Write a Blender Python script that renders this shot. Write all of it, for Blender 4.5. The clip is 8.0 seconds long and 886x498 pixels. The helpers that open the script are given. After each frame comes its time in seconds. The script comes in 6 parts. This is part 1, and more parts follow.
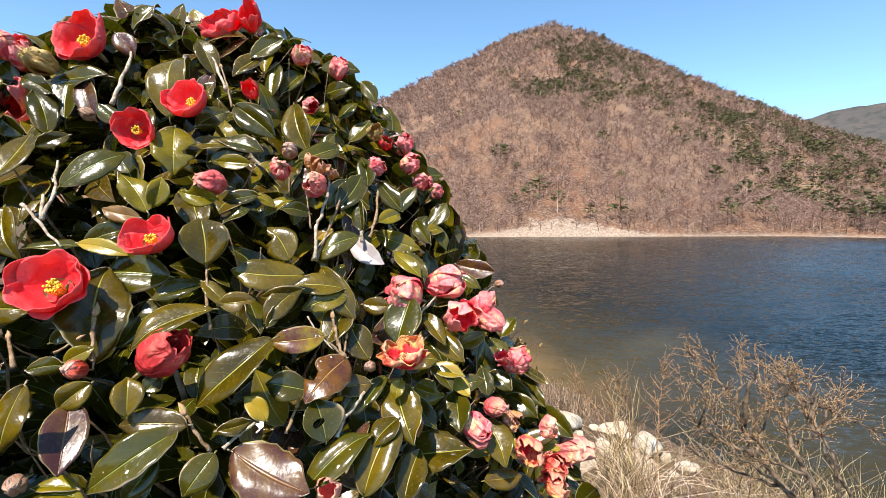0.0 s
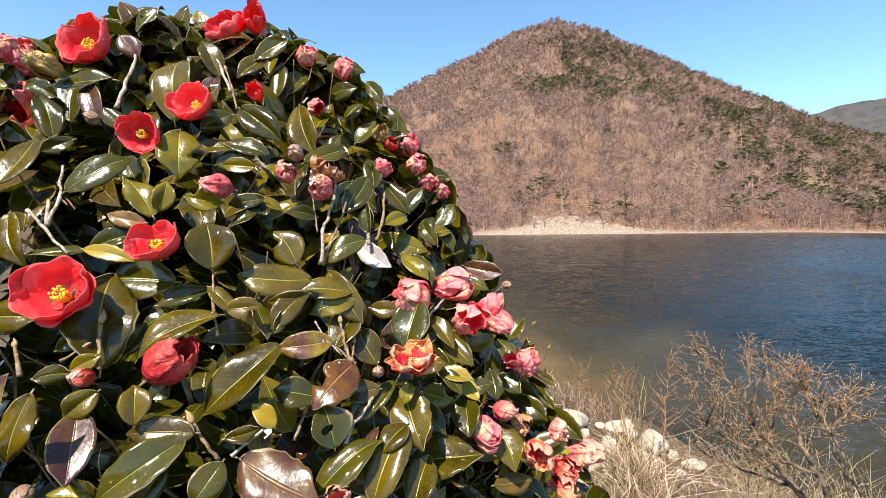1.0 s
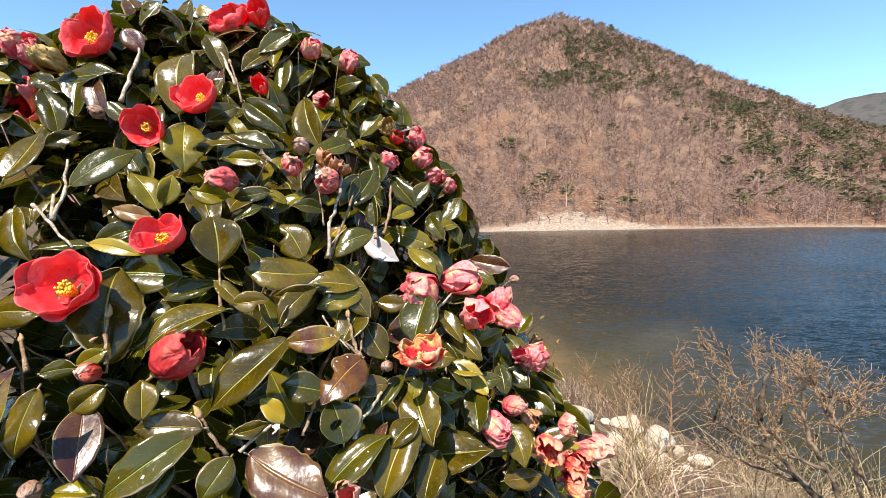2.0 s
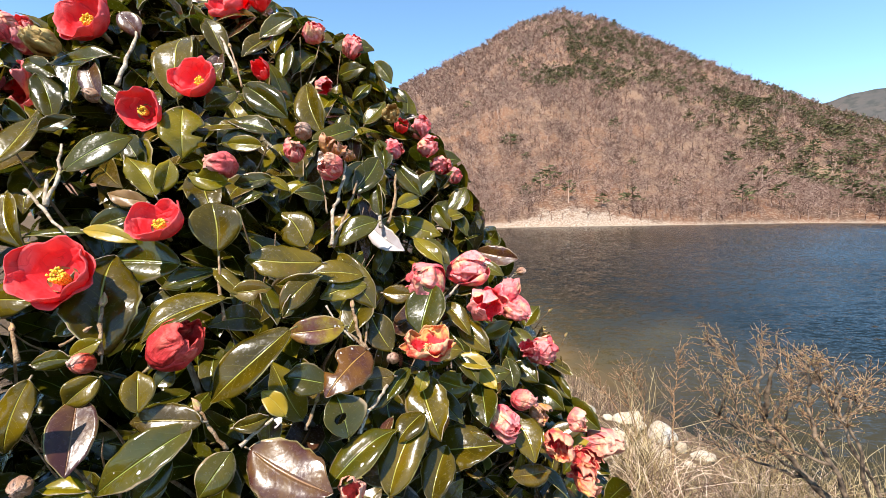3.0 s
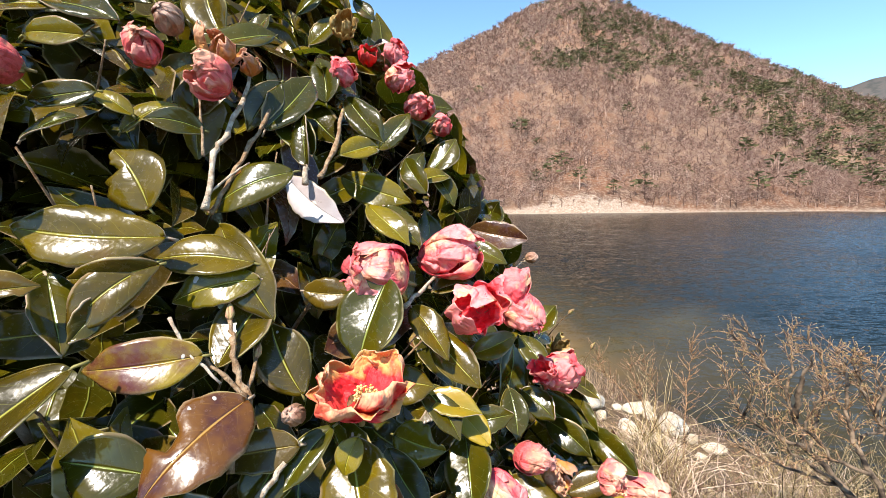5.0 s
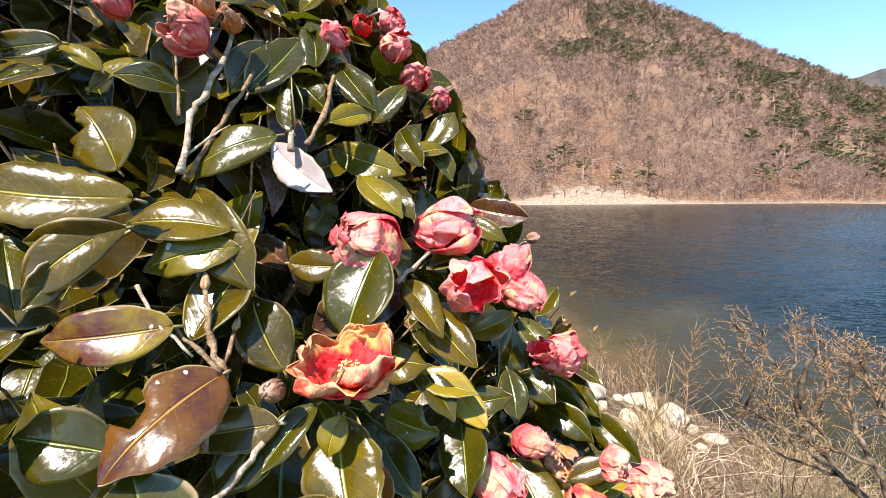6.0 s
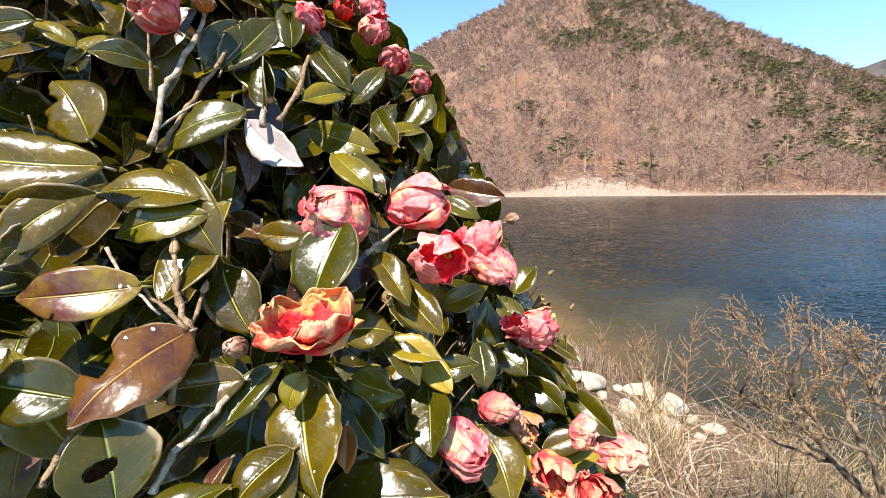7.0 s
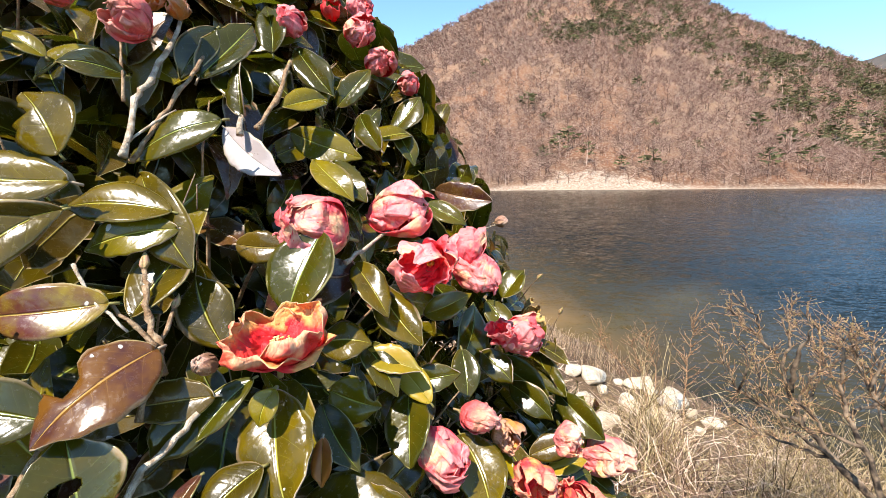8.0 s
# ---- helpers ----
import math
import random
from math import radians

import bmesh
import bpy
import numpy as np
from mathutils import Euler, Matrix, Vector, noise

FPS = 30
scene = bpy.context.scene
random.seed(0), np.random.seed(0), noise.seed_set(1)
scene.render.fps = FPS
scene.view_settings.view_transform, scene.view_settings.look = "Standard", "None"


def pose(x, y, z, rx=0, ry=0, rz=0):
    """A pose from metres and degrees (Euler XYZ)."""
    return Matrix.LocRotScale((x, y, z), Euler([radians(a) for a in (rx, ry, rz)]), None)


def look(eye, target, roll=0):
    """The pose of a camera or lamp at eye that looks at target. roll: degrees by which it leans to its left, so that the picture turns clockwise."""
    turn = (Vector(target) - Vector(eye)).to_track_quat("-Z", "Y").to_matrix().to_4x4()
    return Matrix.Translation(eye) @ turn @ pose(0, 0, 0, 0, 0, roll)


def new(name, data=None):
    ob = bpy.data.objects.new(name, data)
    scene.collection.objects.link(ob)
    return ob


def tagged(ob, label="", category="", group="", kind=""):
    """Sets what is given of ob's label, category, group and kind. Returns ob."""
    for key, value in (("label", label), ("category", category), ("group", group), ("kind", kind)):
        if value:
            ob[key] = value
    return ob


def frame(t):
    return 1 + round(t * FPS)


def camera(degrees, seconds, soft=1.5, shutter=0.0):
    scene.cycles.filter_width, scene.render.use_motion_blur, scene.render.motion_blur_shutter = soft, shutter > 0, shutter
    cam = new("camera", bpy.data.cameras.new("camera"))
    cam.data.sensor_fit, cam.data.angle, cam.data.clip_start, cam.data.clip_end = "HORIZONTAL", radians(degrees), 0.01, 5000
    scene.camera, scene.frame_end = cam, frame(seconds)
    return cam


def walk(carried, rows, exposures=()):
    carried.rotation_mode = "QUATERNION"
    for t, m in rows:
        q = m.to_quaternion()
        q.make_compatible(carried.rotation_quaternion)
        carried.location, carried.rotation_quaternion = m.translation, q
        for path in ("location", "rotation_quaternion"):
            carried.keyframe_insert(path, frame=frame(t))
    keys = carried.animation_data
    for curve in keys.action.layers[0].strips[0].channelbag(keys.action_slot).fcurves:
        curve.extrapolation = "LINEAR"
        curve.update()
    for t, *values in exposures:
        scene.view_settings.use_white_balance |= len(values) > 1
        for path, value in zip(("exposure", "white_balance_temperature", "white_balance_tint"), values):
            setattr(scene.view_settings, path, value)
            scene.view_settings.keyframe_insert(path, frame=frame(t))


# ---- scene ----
cam = camera(87.7, 8.0, soft=0.7)
PATH = [
    (0, (0.091, 0.095, 4.296), (0.033, 2.089, 4.161), -0.2),
    (0.5, (0.084, 0.098, 4.3), (0.016, 2.093, 4.163), -0.5),
    (1, (0.086, 0.103, 4.301), (0.009, 2.097, 4.159), -0.6),
    (1.5, (0.085, 0.108, 4.298), (-0.003, 2.1, 4.15), -0.8),
    (3, (0.073, 0.129, 4.285), (-0.031, 2.119, 4.114), -1.0),
    (3.5, (0.081, 0.169, 4.273), (-0.031, 2.158, 4.095), -0.9),
    (4, (0.096, 0.22, 4.271), (-0.032, 2.207, 4.08), -0.8),
    (4.5, (0.098, 0.306, 4.261), (-0.04, 2.291, 4.05), -0.7),
    (4.7, (0.0975, 0.334, 4.258), (-0.0435, 2.318, 4.039), -0.7),
    (5.8, (0.104, 0.3835, 4.237), (-0.049, 2.3605, 3.975), -0.55),
    (6, (0.103, 0.383, 4.235), (-0.052, 2.359, 3.965), -0.5),
    (6.5, (0.12, 0.377, 4.229), (-0.039, 2.35, 3.941), -0.5),
    (7, (0.132, 0.369, 4.221), (-0.03, 2.339, 3.917), -0.6),
    (7.5, (0.137, 0.37, 4.225), (-0.027, 2.338, 3.908), -0.6),
    (8, (0.149, 0.376, 4.233), (-0.019, 2.341, 3.902), -0.6),
]
walk(cam, [(t, look(eye, target, roll)) for t, eye, target, roll in PATH], [(0.0, 0.68), (3.5, 0.76), (4.5, 0.80), (6.0, 0.90), (8.0, 0.91)])

# ---- light: clear spring sky and a high sun behind the viewer's left shoulder ----
SUN_WAY = Vector((-0.20, -0.53, 0.82)).normalized()      # towards the sun
world = bpy.data.worlds.new("sky")
scene.world = world
world.use_nodes = True
wn = world.node_tree.nodes
sky = wn.new("ShaderNodeTexSky")
sky.sky_type, sky.sun_disc = "NISHITA", False
sky.sun_elevation = math.asin(SUN_WAY.z)
sky.sun_rotation = math.atan2(SUN_WAY.x, SUN_WAY.y)
sky.altitude, sky.air_density, sky.dust_density, sky.ozone_density = 150, 0.78, 0.0, 1.4
wn["Background"].inputs[1].default_value = 0.172
tint = wn.new("ShaderNodeVectorMath")
tint.operation = "MULTIPLY"
tint.inputs[1].default_value = (0.87, 1.05, 1.05)
world.node_tree.links.new(sky.outputs[0], tint.inputs[0])
world.node_tree.links.new(tint.outputs[0], wn["Background"].inputs[0])
sun = new("sun", bpy.data.lights.new("sun", "SUN"))
sun.data.energy, sun.data.angle, sun.data.color = 5.4, radians(0.53), (1.0, 0.92, 0.82)
sun.matrix_world = look(SUN_WAY * 50, (0, 0, 0))

# ---- materials ----
class Net:
    """A small builder of node materials."""
    def __init__(self, name):
        self.m = bpy.data.materials.new(name)
        self.m.use_nodes = True
        self.t = self.m.node_tree
        self.bsdf = self.t.nodes["Principled BSDF"]
        self.out = self.t.nodes["Material Output"]

    def put(self, socket, value):
        if isinstance(value, bpy.types.NodeSocket):
            self.t.links.new(value, socket)
        else:
            socket.default_value = value

    def node(self, kind):
        return self.t.nodes.new(kind)

    def math(self, op, a, b=0.0, c=0.0, clamp=False):
        n = self.node("ShaderNodeMath")
        n.operation, n.use_clamp = op, clamp
        for s, v in zip(n.inputs, (a, b, c)):
            self.put(s, v)
        return n.outputs[0]

    def mix(self, f, a, b, blend="MIX"):
        n = self.node("ShaderNodeMix")
        n.data_type, n.blend_type = "RGBA", blend
        self.put(n.inputs[0], f), self.put(n.inputs[6], a), self.put(n.inputs[7], b)
        return n.outputs[2]

    def step(self, v, lo, hi, a=0.0, b=1.0):
        n = self.node("ShaderNodeMapRange")
        n.interpolation_type = "SMOOTHSTEP"
        for s, x in zip(n.inputs, (v, lo, hi, a, b)):
            self.put(s, x)
        return n.outputs[0]

    def noise(self, scale, detail=3.0, rough=0.55, vector=None, stretch=None, distortion=0.0):
        n = self.node("ShaderNodeTexNoise")
        n.inputs["Scale"].default_value, n.inputs["Detail"].default_value, n.inputs["Roughness"].default_value = scale, detail, rough
        n.inputs["Distortion"].default_value = distortion
        v = vector or self.node("ShaderNodeNewGeometry").outputs["Position"]
        if stretch:
            mp = self.node("ShaderNodeMapping")
            self.put(mp.inputs[0], v)
            mp.inputs["Scale"].default_value = stretch
            v = mp.outputs[0]
        self.put(n.inputs["Vector"], v)
        return n.outputs[0]

    def island(self):
        return self.node("ShaderNodeNewGeometry").outputs["Random Per Island"]

    def single(self):
        return self.node("ShaderNodeObjectInfo").outputs["Random"]

    def uv(self):
        s = self.node("ShaderNodeSeparateXYZ")
        self.put(s.inputs[0], self.node("ShaderNodeUVMap").outputs[0])
        return s.outputs[0], s.outputs[1]

    def bump(self, height, strength, distance):
        n = self.node("ShaderNodeBump")
        n.inputs["Strength"].default_value, n.inputs["Distance"].default_value = strength, distance
        self.put(n.inputs["Height"], height)
        self.put(self.bsdf.inputs["Normal"], n.outputs[0])
        return n.outputs[0]

    def set(self, color=None, rough=None, spec=None, **more):
        for key, v in (("Base Color", color), ("Roughness", rough), ("Specular IOR Level", spec), *more.items()):
            if v is not None:
                self.put(self.bsdf.inputs[key], v)
        return self

    def thin(self, color, amount):
        """Lets some light through, as leaves and petals do."""
        tr, mx = self.node("ShaderNodeBsdfTranslucent"), self.node("ShaderNodeMixShader")
        self.put(tr.inputs[0], color)
        self.put(mx.inputs[0], amount)
        self.t.links.new(self.bsdf.outputs[0], mx.inputs[1])
        self.t.links.new(tr.outputs[0], mx.inputs[2])
        self.t.links.new(mx.outputs[0], self.out.inputs[0])
        return self


def rgb(r, g, b):
    return (r, g, b, 1.0)


def leaf_material(name, base, second, vein, rough=0.19, blotch=0.42, gloss=0.5, through_light=0.10):
    n = Net(name)
    u, v = n.uv()
    across = n.math("ABSOLUTE", n.math("SUBTRACT", u, 0.5))
    midrib = n.step(across, 0.006, 0.022, 1.0, 0.0)
    bow = n.math("MULTIPLY", n.math("POWER", across, 1.35), 5.0)
    side = n.math("ABSOLUTE", n.math("SUBTRACT", n.math("FRACT", n.math("ADD", n.math("SUBTRACT", n.math("MULTIPLY", v, 7.0), bow), n.math("MULTIPLY", n.noise(45.0, 2.0), 0.9))), 0.5))
    veins = n.math("MULTIPLY", n.step(side, 0.465, 0.498), n.math("MULTIPLY", n.step(across, 0.30, 0.46, 0.20, 0.03), n.step(n.noise(70.0, 2.0), 0.35, 0.65, 0.2, 1.0)))
    lines = n.math("MAXIMUM", n.math("MULTIPLY", midrib, 0.75), veins)
    blot = n.step(n.noise(30.0, 5.0, 0.6), 0.40, 0.64)
    tint = n.mix(n.math("MULTIPLY", blot, blotch * 2.0, clamp=True), rgb(*base), rgb(*second))
    shift = n.math("MULTIPLY_ADD", n.island(), 0.5, 0.75)
    shift = n.math("MULTIPLY", shift, n.math("MULTIPLY_ADD", n.single(), 0.5, 0.75))
    tint = n.mix(1.0, tint, n.mix(0.0, shift, shift), "MULTIPLY")
    patch = n.math("MULTIPLY", n.step(n.noise(11.0, 4.0, 0.6), 0.61, 0.72), 0.6)
    tint = n.mix(patch, tint, n.mix(n.noise(70.0, 4.0), rgb(0.085, 0.030, 0.012), rgb(0.19, 0.12, 0.012)))
    dots = n.math("MULTIPLY", n.step(n.noise(420.0, 2.0), 0.66, 0.72), n.step(n.noise(35.0, 2.0), 0.52, 0.62))
    tint = n.mix(n.math("MULTIPLY", dots, 0.7), tint, rgb(0.04, 0.02, 0.008))
    scars = n.step(n.noise(120.0, 1.0), 0.765, 0.780)
    tint = n.mix(n.math("MULTIPLY", scars, 0.85), tint, rgb(0.62, 0.58, 0.50))
    scorch = n.math("MULTIPLY", n.step(n.math("ADD", across, n.math("MULTIPLY", n.math("SUBTRACT", n.noise(30.0, 3.0), 0.5), 0.26)), 0.44, 0.50), n.step(n.noise(9.0, 1.0), 0.46, 0.58))
    tint = n.mix(n.math("MULTIPLY", scorch, 0.85), tint, n.mix(n.noise(150.0), rgb(0.16, 0.08, 0.03), rgb(0.52, 0.40, 0.25)))
    hem = n.math("MULTIPLY", n.step(n.math("ADD", across, n.math("MULTIPLY", n.math("SUBTRACT", n.noise(80.0), 0.5), 0.05)), 0.468, 0.488), n.step(n.noise(22.0, 3.0), 0.46, 0.62))
    tint = n.mix(n.math("MULTIPLY", hem, 0.6), tint, rgb(0.48, 0.42, 0.16))
    col = n.mix(lines, tint, rgb(*vein))
    # soft swells between the veins, a sunken midrib and a fine leathery grain
    relief = n.math("ADD", n.math("MULTIPLY", n.noise(24.0, 1.5), 0.50), n.math("MULTIPLY", n.noise(95.0, 2.0), 0.11))
    relief = n.math("ADD", relief, n.math("MULTIPLY", n.step(side, 0.25, 0.5), -0.009))
    relief = n.math("ADD", relief, n.math("MULTIPLY", n.step(across, 0.0, 0.05, 1.0, 0.0), -0.16))
    n.bump(n.math("ADD", relief, n.math("MULTIPLY", n.noise(600.0, 2.0), 0.014)), 0.8, 0.0042)
    n.set(col, n.math("ADD", n.math("MULTIPLY_ADD", n.noise(40.0), 0.16, rough - 0.10), n.math("MULTIPLY", n.step(n.noise(260.0, 4.0, 0.7), 0.50, 0.72), 0.22)), gloss)
    n.thin(n.mix(0.6, col, rgb(0.22, 0.28, 0.01)), through_light)
    return n.m


def plain_leaf(name, base, rough=0.55):
    n = Net(name)
    u, v = n.uv()
    across = n.math("ABSOLUTE", n.math("SUBTRACT", u, 0.5))
    col = n.mix(n.step(n.noise(60.0), 0.4, 0.7), rgb(*base), rgb(*(c * 0.6 for c in base)))
    col = n.mix(n.step(across, 0.012, 0.04, 0.6, 0.0), col, rgb(0.3, 0.3, 0.12))
    n.bump(n.noise(160.0), 0.3, 0.001)
    n.set(col, rough, 0.35).thin(col, 0.18)
    return n.m


UNDER = plain_leaf("leaf_underside", (0.105, 0.125, 0.022), 0.45)
MARGIN = Net("leaf_margin")
MARGIN.set(MARGIN.mix(MARGIN.noise(90.0, 2.0), rgb(0.30, 0.26, 0.07), rgb(0.10, 0.075, 0.02)), 0.6)
MARGIN = MARGIN.m
DRYEDGE = Net("leaf_dry_margin")
DRYEDGE.set(DRYEDGE.mix(DRYEDGE.noise(200.0), rgb(0.56, 0.46, 0.33), rgb(0.16, 0.08, 0.03)), 0.7)
DRYEDGE = DRYEDGE.m
LEAF = {
    "olive": leaf_material("leaf_olive", (0.094, 0.063, 0.002), (0.044, 0.032, 0.002), (0.40, 0.37, 0.06)),
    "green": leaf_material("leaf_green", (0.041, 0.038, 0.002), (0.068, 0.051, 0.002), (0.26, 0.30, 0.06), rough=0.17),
    "yellow": leaf_material("leaf_yellow_green", (0.190, 0.140, 0.004), (0.095, 0.076, 0.003), (0.48, 0.46, 0.08), through_light=0.2),
    "bronze": leaf_material("leaf_bronze", (0.060, 0.020, 0.016), (0.120, 0.058, 0.014), (0.30, 0.15, 0.06), rough=0.25, blotch=0.5, gloss=0.55),
    "russet": leaf_material("leaf_russet", (0.155, 0.062, 0.008), (0.060, 0.017, 0.017), (0.45, 0.26, 0.06), rough=0.21, blotch=0.5, gloss=0.6),
    "bronze_olive": leaf_material("leaf_bronze_olive", (0.100, 0.062, 0.005), (0.055, 0.034, 0.005), (0.34, 0.26, 0.06), rough=0.24),
    "orange_bronze": leaf_material("leaf_orange_bronze", (0.24, 0.165, 0.008), (0.10, 0.026, 0.022), (0.45, 0.33, 0.07), rough=0.24, blotch=0.5),
    # the pale tone stands in for sunlight glaring off a bronze leaf
    "pale": leaf_material("leaf_pale_glare", (0.38, 0.33, 0.32), (0.28, 0.23, 0.22), (0.56, 0.48, 0.44), rough=0.42, through_light=0.05),
    "brown": leaf_material("leaf_brown", (0.20, 0.095, 0.025), (0.30, 0.17, 0.05), (0.38, 0.26, 0.1), rough=0.36),
    "gold": leaf_material("leaf_gold", (0.42, 0.27, 0.015), (0.28, 0.22, 0.015), (0.5, 0.4, 0.1), rough=0.33, through_light=0.2),
    "orange": leaf_material("leaf_orange", (0.40, 0.13, 0.012), (0.26, 0.07, 0.012), (0.5, 0.3, 0.05), rough=0.40, blotch=0.5),
}


def petal_material(name, base, edge, blotch, amount, through_light=0.22, start=0.62, ragged=0.55, crinkle=0.0035):
    n = Net(name)
    u, v = n.uv()
    rim = n.step(n.math("ADD", v, n.math("MULTIPLY", n.math("SUBTRACT", n.noise(60.0), 0.5), ragged)), start, start + 0.26)
    streak = n.noise(1.0, 3.0, vector=n.node("ShaderNodeUVMap").outputs[0], stretch=(38.0, 2.0, 1.0))
    col = n.mix(rim, rgb(*base), rgb(*edge))
    col = n.mix(n.math("MULTIPLY", n.step(n.noise(42.0, 4.0, 0.55), 0.50, 0.70), amount, clamp=True), col, rgb(*blotch))
    col = n.mix(n.math("MULTIPLY", n.step(streak, 0.45, 0.75), 0.06), col, rgb(*(c * 0.55 for c in base)))
    shift = n.math("MULTIPLY_ADD", n.single(), 0.3, 0.85)
    col = n.mix(1.0, col, n.mix(0.0, shift, shift), "MULTIPLY")
    # crumpled like tissue: sharp creases between soft facets, veins and fold shade painted dark in them
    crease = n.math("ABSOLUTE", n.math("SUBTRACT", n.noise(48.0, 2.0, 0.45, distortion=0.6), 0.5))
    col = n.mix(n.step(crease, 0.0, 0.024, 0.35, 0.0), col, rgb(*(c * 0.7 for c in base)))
    n.bump(n.math("ADD", n.math("MULTIPLY", streak, 0.25), n.math("ADD", n.math("MULTIPLY", crease, 4.5), n.noise(120.0, 3.0, 0.5))), 0.9, crinkle)
    n.set(col, 0.5, 0.3).thin(col, through_light)
    return n.m


PETAL = {
    "red": petal_material("petal_red", (0.94, 0.040, 0.052), (0.95, 0.14, 0.14), (0.94, 0.11, 0.12), 0.45, 0.32, crinkle=0.0014),
    "pink": petal_material("petal_faded_pink", (0.92, 0.105, 0.13), (0.95, 0.31, 0.30), (0.95, 0.60, 0.32), 0.95, 0.24, start=0.45, ragged=1.3),
    "withered": petal_material("petal_withered", (0.80, 0.050, 0.050), (0.86, 0.44, 0.24), (0.84, 0.33, 0.12), 0.35, 0.18, 0.70, 1.2),
    "redwilt": petal_material("petal_red_withered", (0.84, 0.075, 0.085), (0.90, 0.36, 0.24), (0.86, 0.48, 0.12), 0.85),
    "cream": petal_material("petal_cream", (0.92, 0.24, 0.23), (0.95, 0.50, 0.36), (0.94, 0.60, 0.27), 0.85),
    "gold": petal_material("petal_gold_brown", (0.52, 0.30, 0.08), (0.62, 0.42, 0.16), (0.30, 0.15, 0.04), 0.6),
    "orange": petal_material("petal_orange_brown", (0.66, 0.30, 0.08), (0.70, 0.36, 0.22), (0.42, 0.18, 0.05), 0.6),
    "scale": petal_material("bud_scale", (0.34, 0.19, 0.11), (0.50, 0.32, 0.24), (0.52, 0.22, 0.18), 0.6, 0.05),
    "pinkbud": petal_material("petal_pink_bud", (0.78, 0.12, 0.12), (0.84, 0.34, 0.27), (0.72, 0.42, 0.24), 0.7, 0.12, 0.60, 1.0),
    "redfade": petal_material("petal_dull_red", (0.52, 0.030, 0.032), (0.62, 0.065, 0.055), (0.66, 0.26, 0.16), 0.3, 0.15),
    "redbud": petal_material("petal_red_bud", (0.55, 0.06, 0.03), (0.7, 0.45, 0.38), (0.6, 0.4, 0.3), 0.5, 0.08),
}

# the face of a petal that looks to the stamens, where it differs from the outer one
PETAL_INNER = {
    "pink": petal_material("petal_pink_inner", (0.90, 0.045, 0.065), (0.93, 0.15, 0.17), (0.92, 0.26, 0.20), 0.5, 0.28, start=0.62, ragged=0.8),
    "withered": petal_material("petal_withered_inner", (0.80, 0.028, 0.035), (0.84, 0.42, 0.13), (0.82, 0.13, 0.07), 0.5, 0.18, 0.60, 0.9),
}


def simple(name, a, b, scale, rough=0.8, relief=0.4, size=0.002, detail=4.0):
    n = Net(name)
    k = n.noise(scale, detail)
    n.bump(n.noise(scale * 3.0, detail), relief, size)
    n.set(n.mix(n.step(k, 0.35, 0.68), rgb(*a), rgb(*b)), rough, 0.3)
    return n.m


STAMEN = simple("stamen_yellow", (0.84, 0.55, 0.02), (0.84, 0.66, 0.12), 300.0, 0.6)
STAMEN_OLD = simple("stamen_faded", (0.82, 0.68, 0.34), (0.70, 0.45, 0.12), 300.0, 0.6)
CALYX = simple("calyx_brown_green", (0.22, 0.17, 0.06), (0.36, 0.24, 0.14), 130.0, 0.6)
BUD_SCALE = simple("leaf_bud_scale", (0.46, 0.24, 0.15), (0.34, 0.28, 0.09), 220.0, 0.5)
BARK = {
    "twig_grey": simple("twig_bark_grey", (0.56, 0.47, 0.36), (0.27, 0.19, 0.12), 160.0, 0.75, 0.9),
    "twig_brown": simple("twig_bark_brown", (0.20, 0.11, 0.05), (0.40, 0.28, 0.17), 180.0, 0.7, 0.9),
    "limb": simple("limb_bark", (0.20, 0.14, 0.09), (0.34, 0.27, 0.19), 60.0, 0.85, 0.8, 0.004),
}
# near-black and pale patches put shadow and sunlit spots into the bark's colour
SHRUB_BARK = simple("shrub_bark", (0.014, 0.009, 0.006), (0.24, 0.165, 0.105), 17.0, 0.85, 0.8, 0.006)
SHRUB_TWIG = simple("shrub_twig", (0.080, 0.036, 0.016), (0.52, 0.31, 0.165), 60.0, 0.8)
BUDS = simple("opening_leaf_buds", (0.26, 0.17, 0.05), (0.46, 0.33, 0.14), 90.0, 0.7)


def stone_material():
    n = Net("pale_granite")
    big, fine = n.noise(5.0, 4.0), n.noise(140.0, 4.0)
    col = n.mix(n.step(big, 0.35, 0.65), rgb(0.68, 0.61, 0.50), rgb(0.46, 0.37, 0.26))
    col = n.mix(n.math("MULTIPLY", n.step(fine, 0.5, 0.7), 0.4), col, rgb(0.22, 0.18, 0.14))
    n.bump(n.math("ADD", big, n.math("MULTIPLY", fine, 0.15)), 0.7, 0.03)
    n.set(n.mix(n.math("MULTIPLY", n.single(), 0.35), col, rgb(0.40, 0.30, 0.18)), 0.85, 0.3)
    return n.m


def ground_material():
    n = Net("bank_soil_and_litter")
    big, mid, fine = n.noise(0.7, 4.0), n.noise(7.0, 5.0), n.noise(70.0, 4.0)
    col = n.mix(n.step(big, 0.4, 0.62), rgb(0.11, 0.070, 0.04), rgb(0.16, 0.110, 0.064))
    col = n.mix(n.step(mid, 0.42, 0.66), col, rgb(0.060, 0.038, 0.024))
    col = n.mix(n.math("MULTIPLY", n.step(fine, 0.5, 0.72), 0.6), col, rgb(0.30, 0.22, 0.13))
    n.bump(n.math("ADD", mid, n.math("MULTIPLY", fine, 0.4)), 0.9, 0.06)
    n.set(col, 0.95, 0.15)
    return n.m


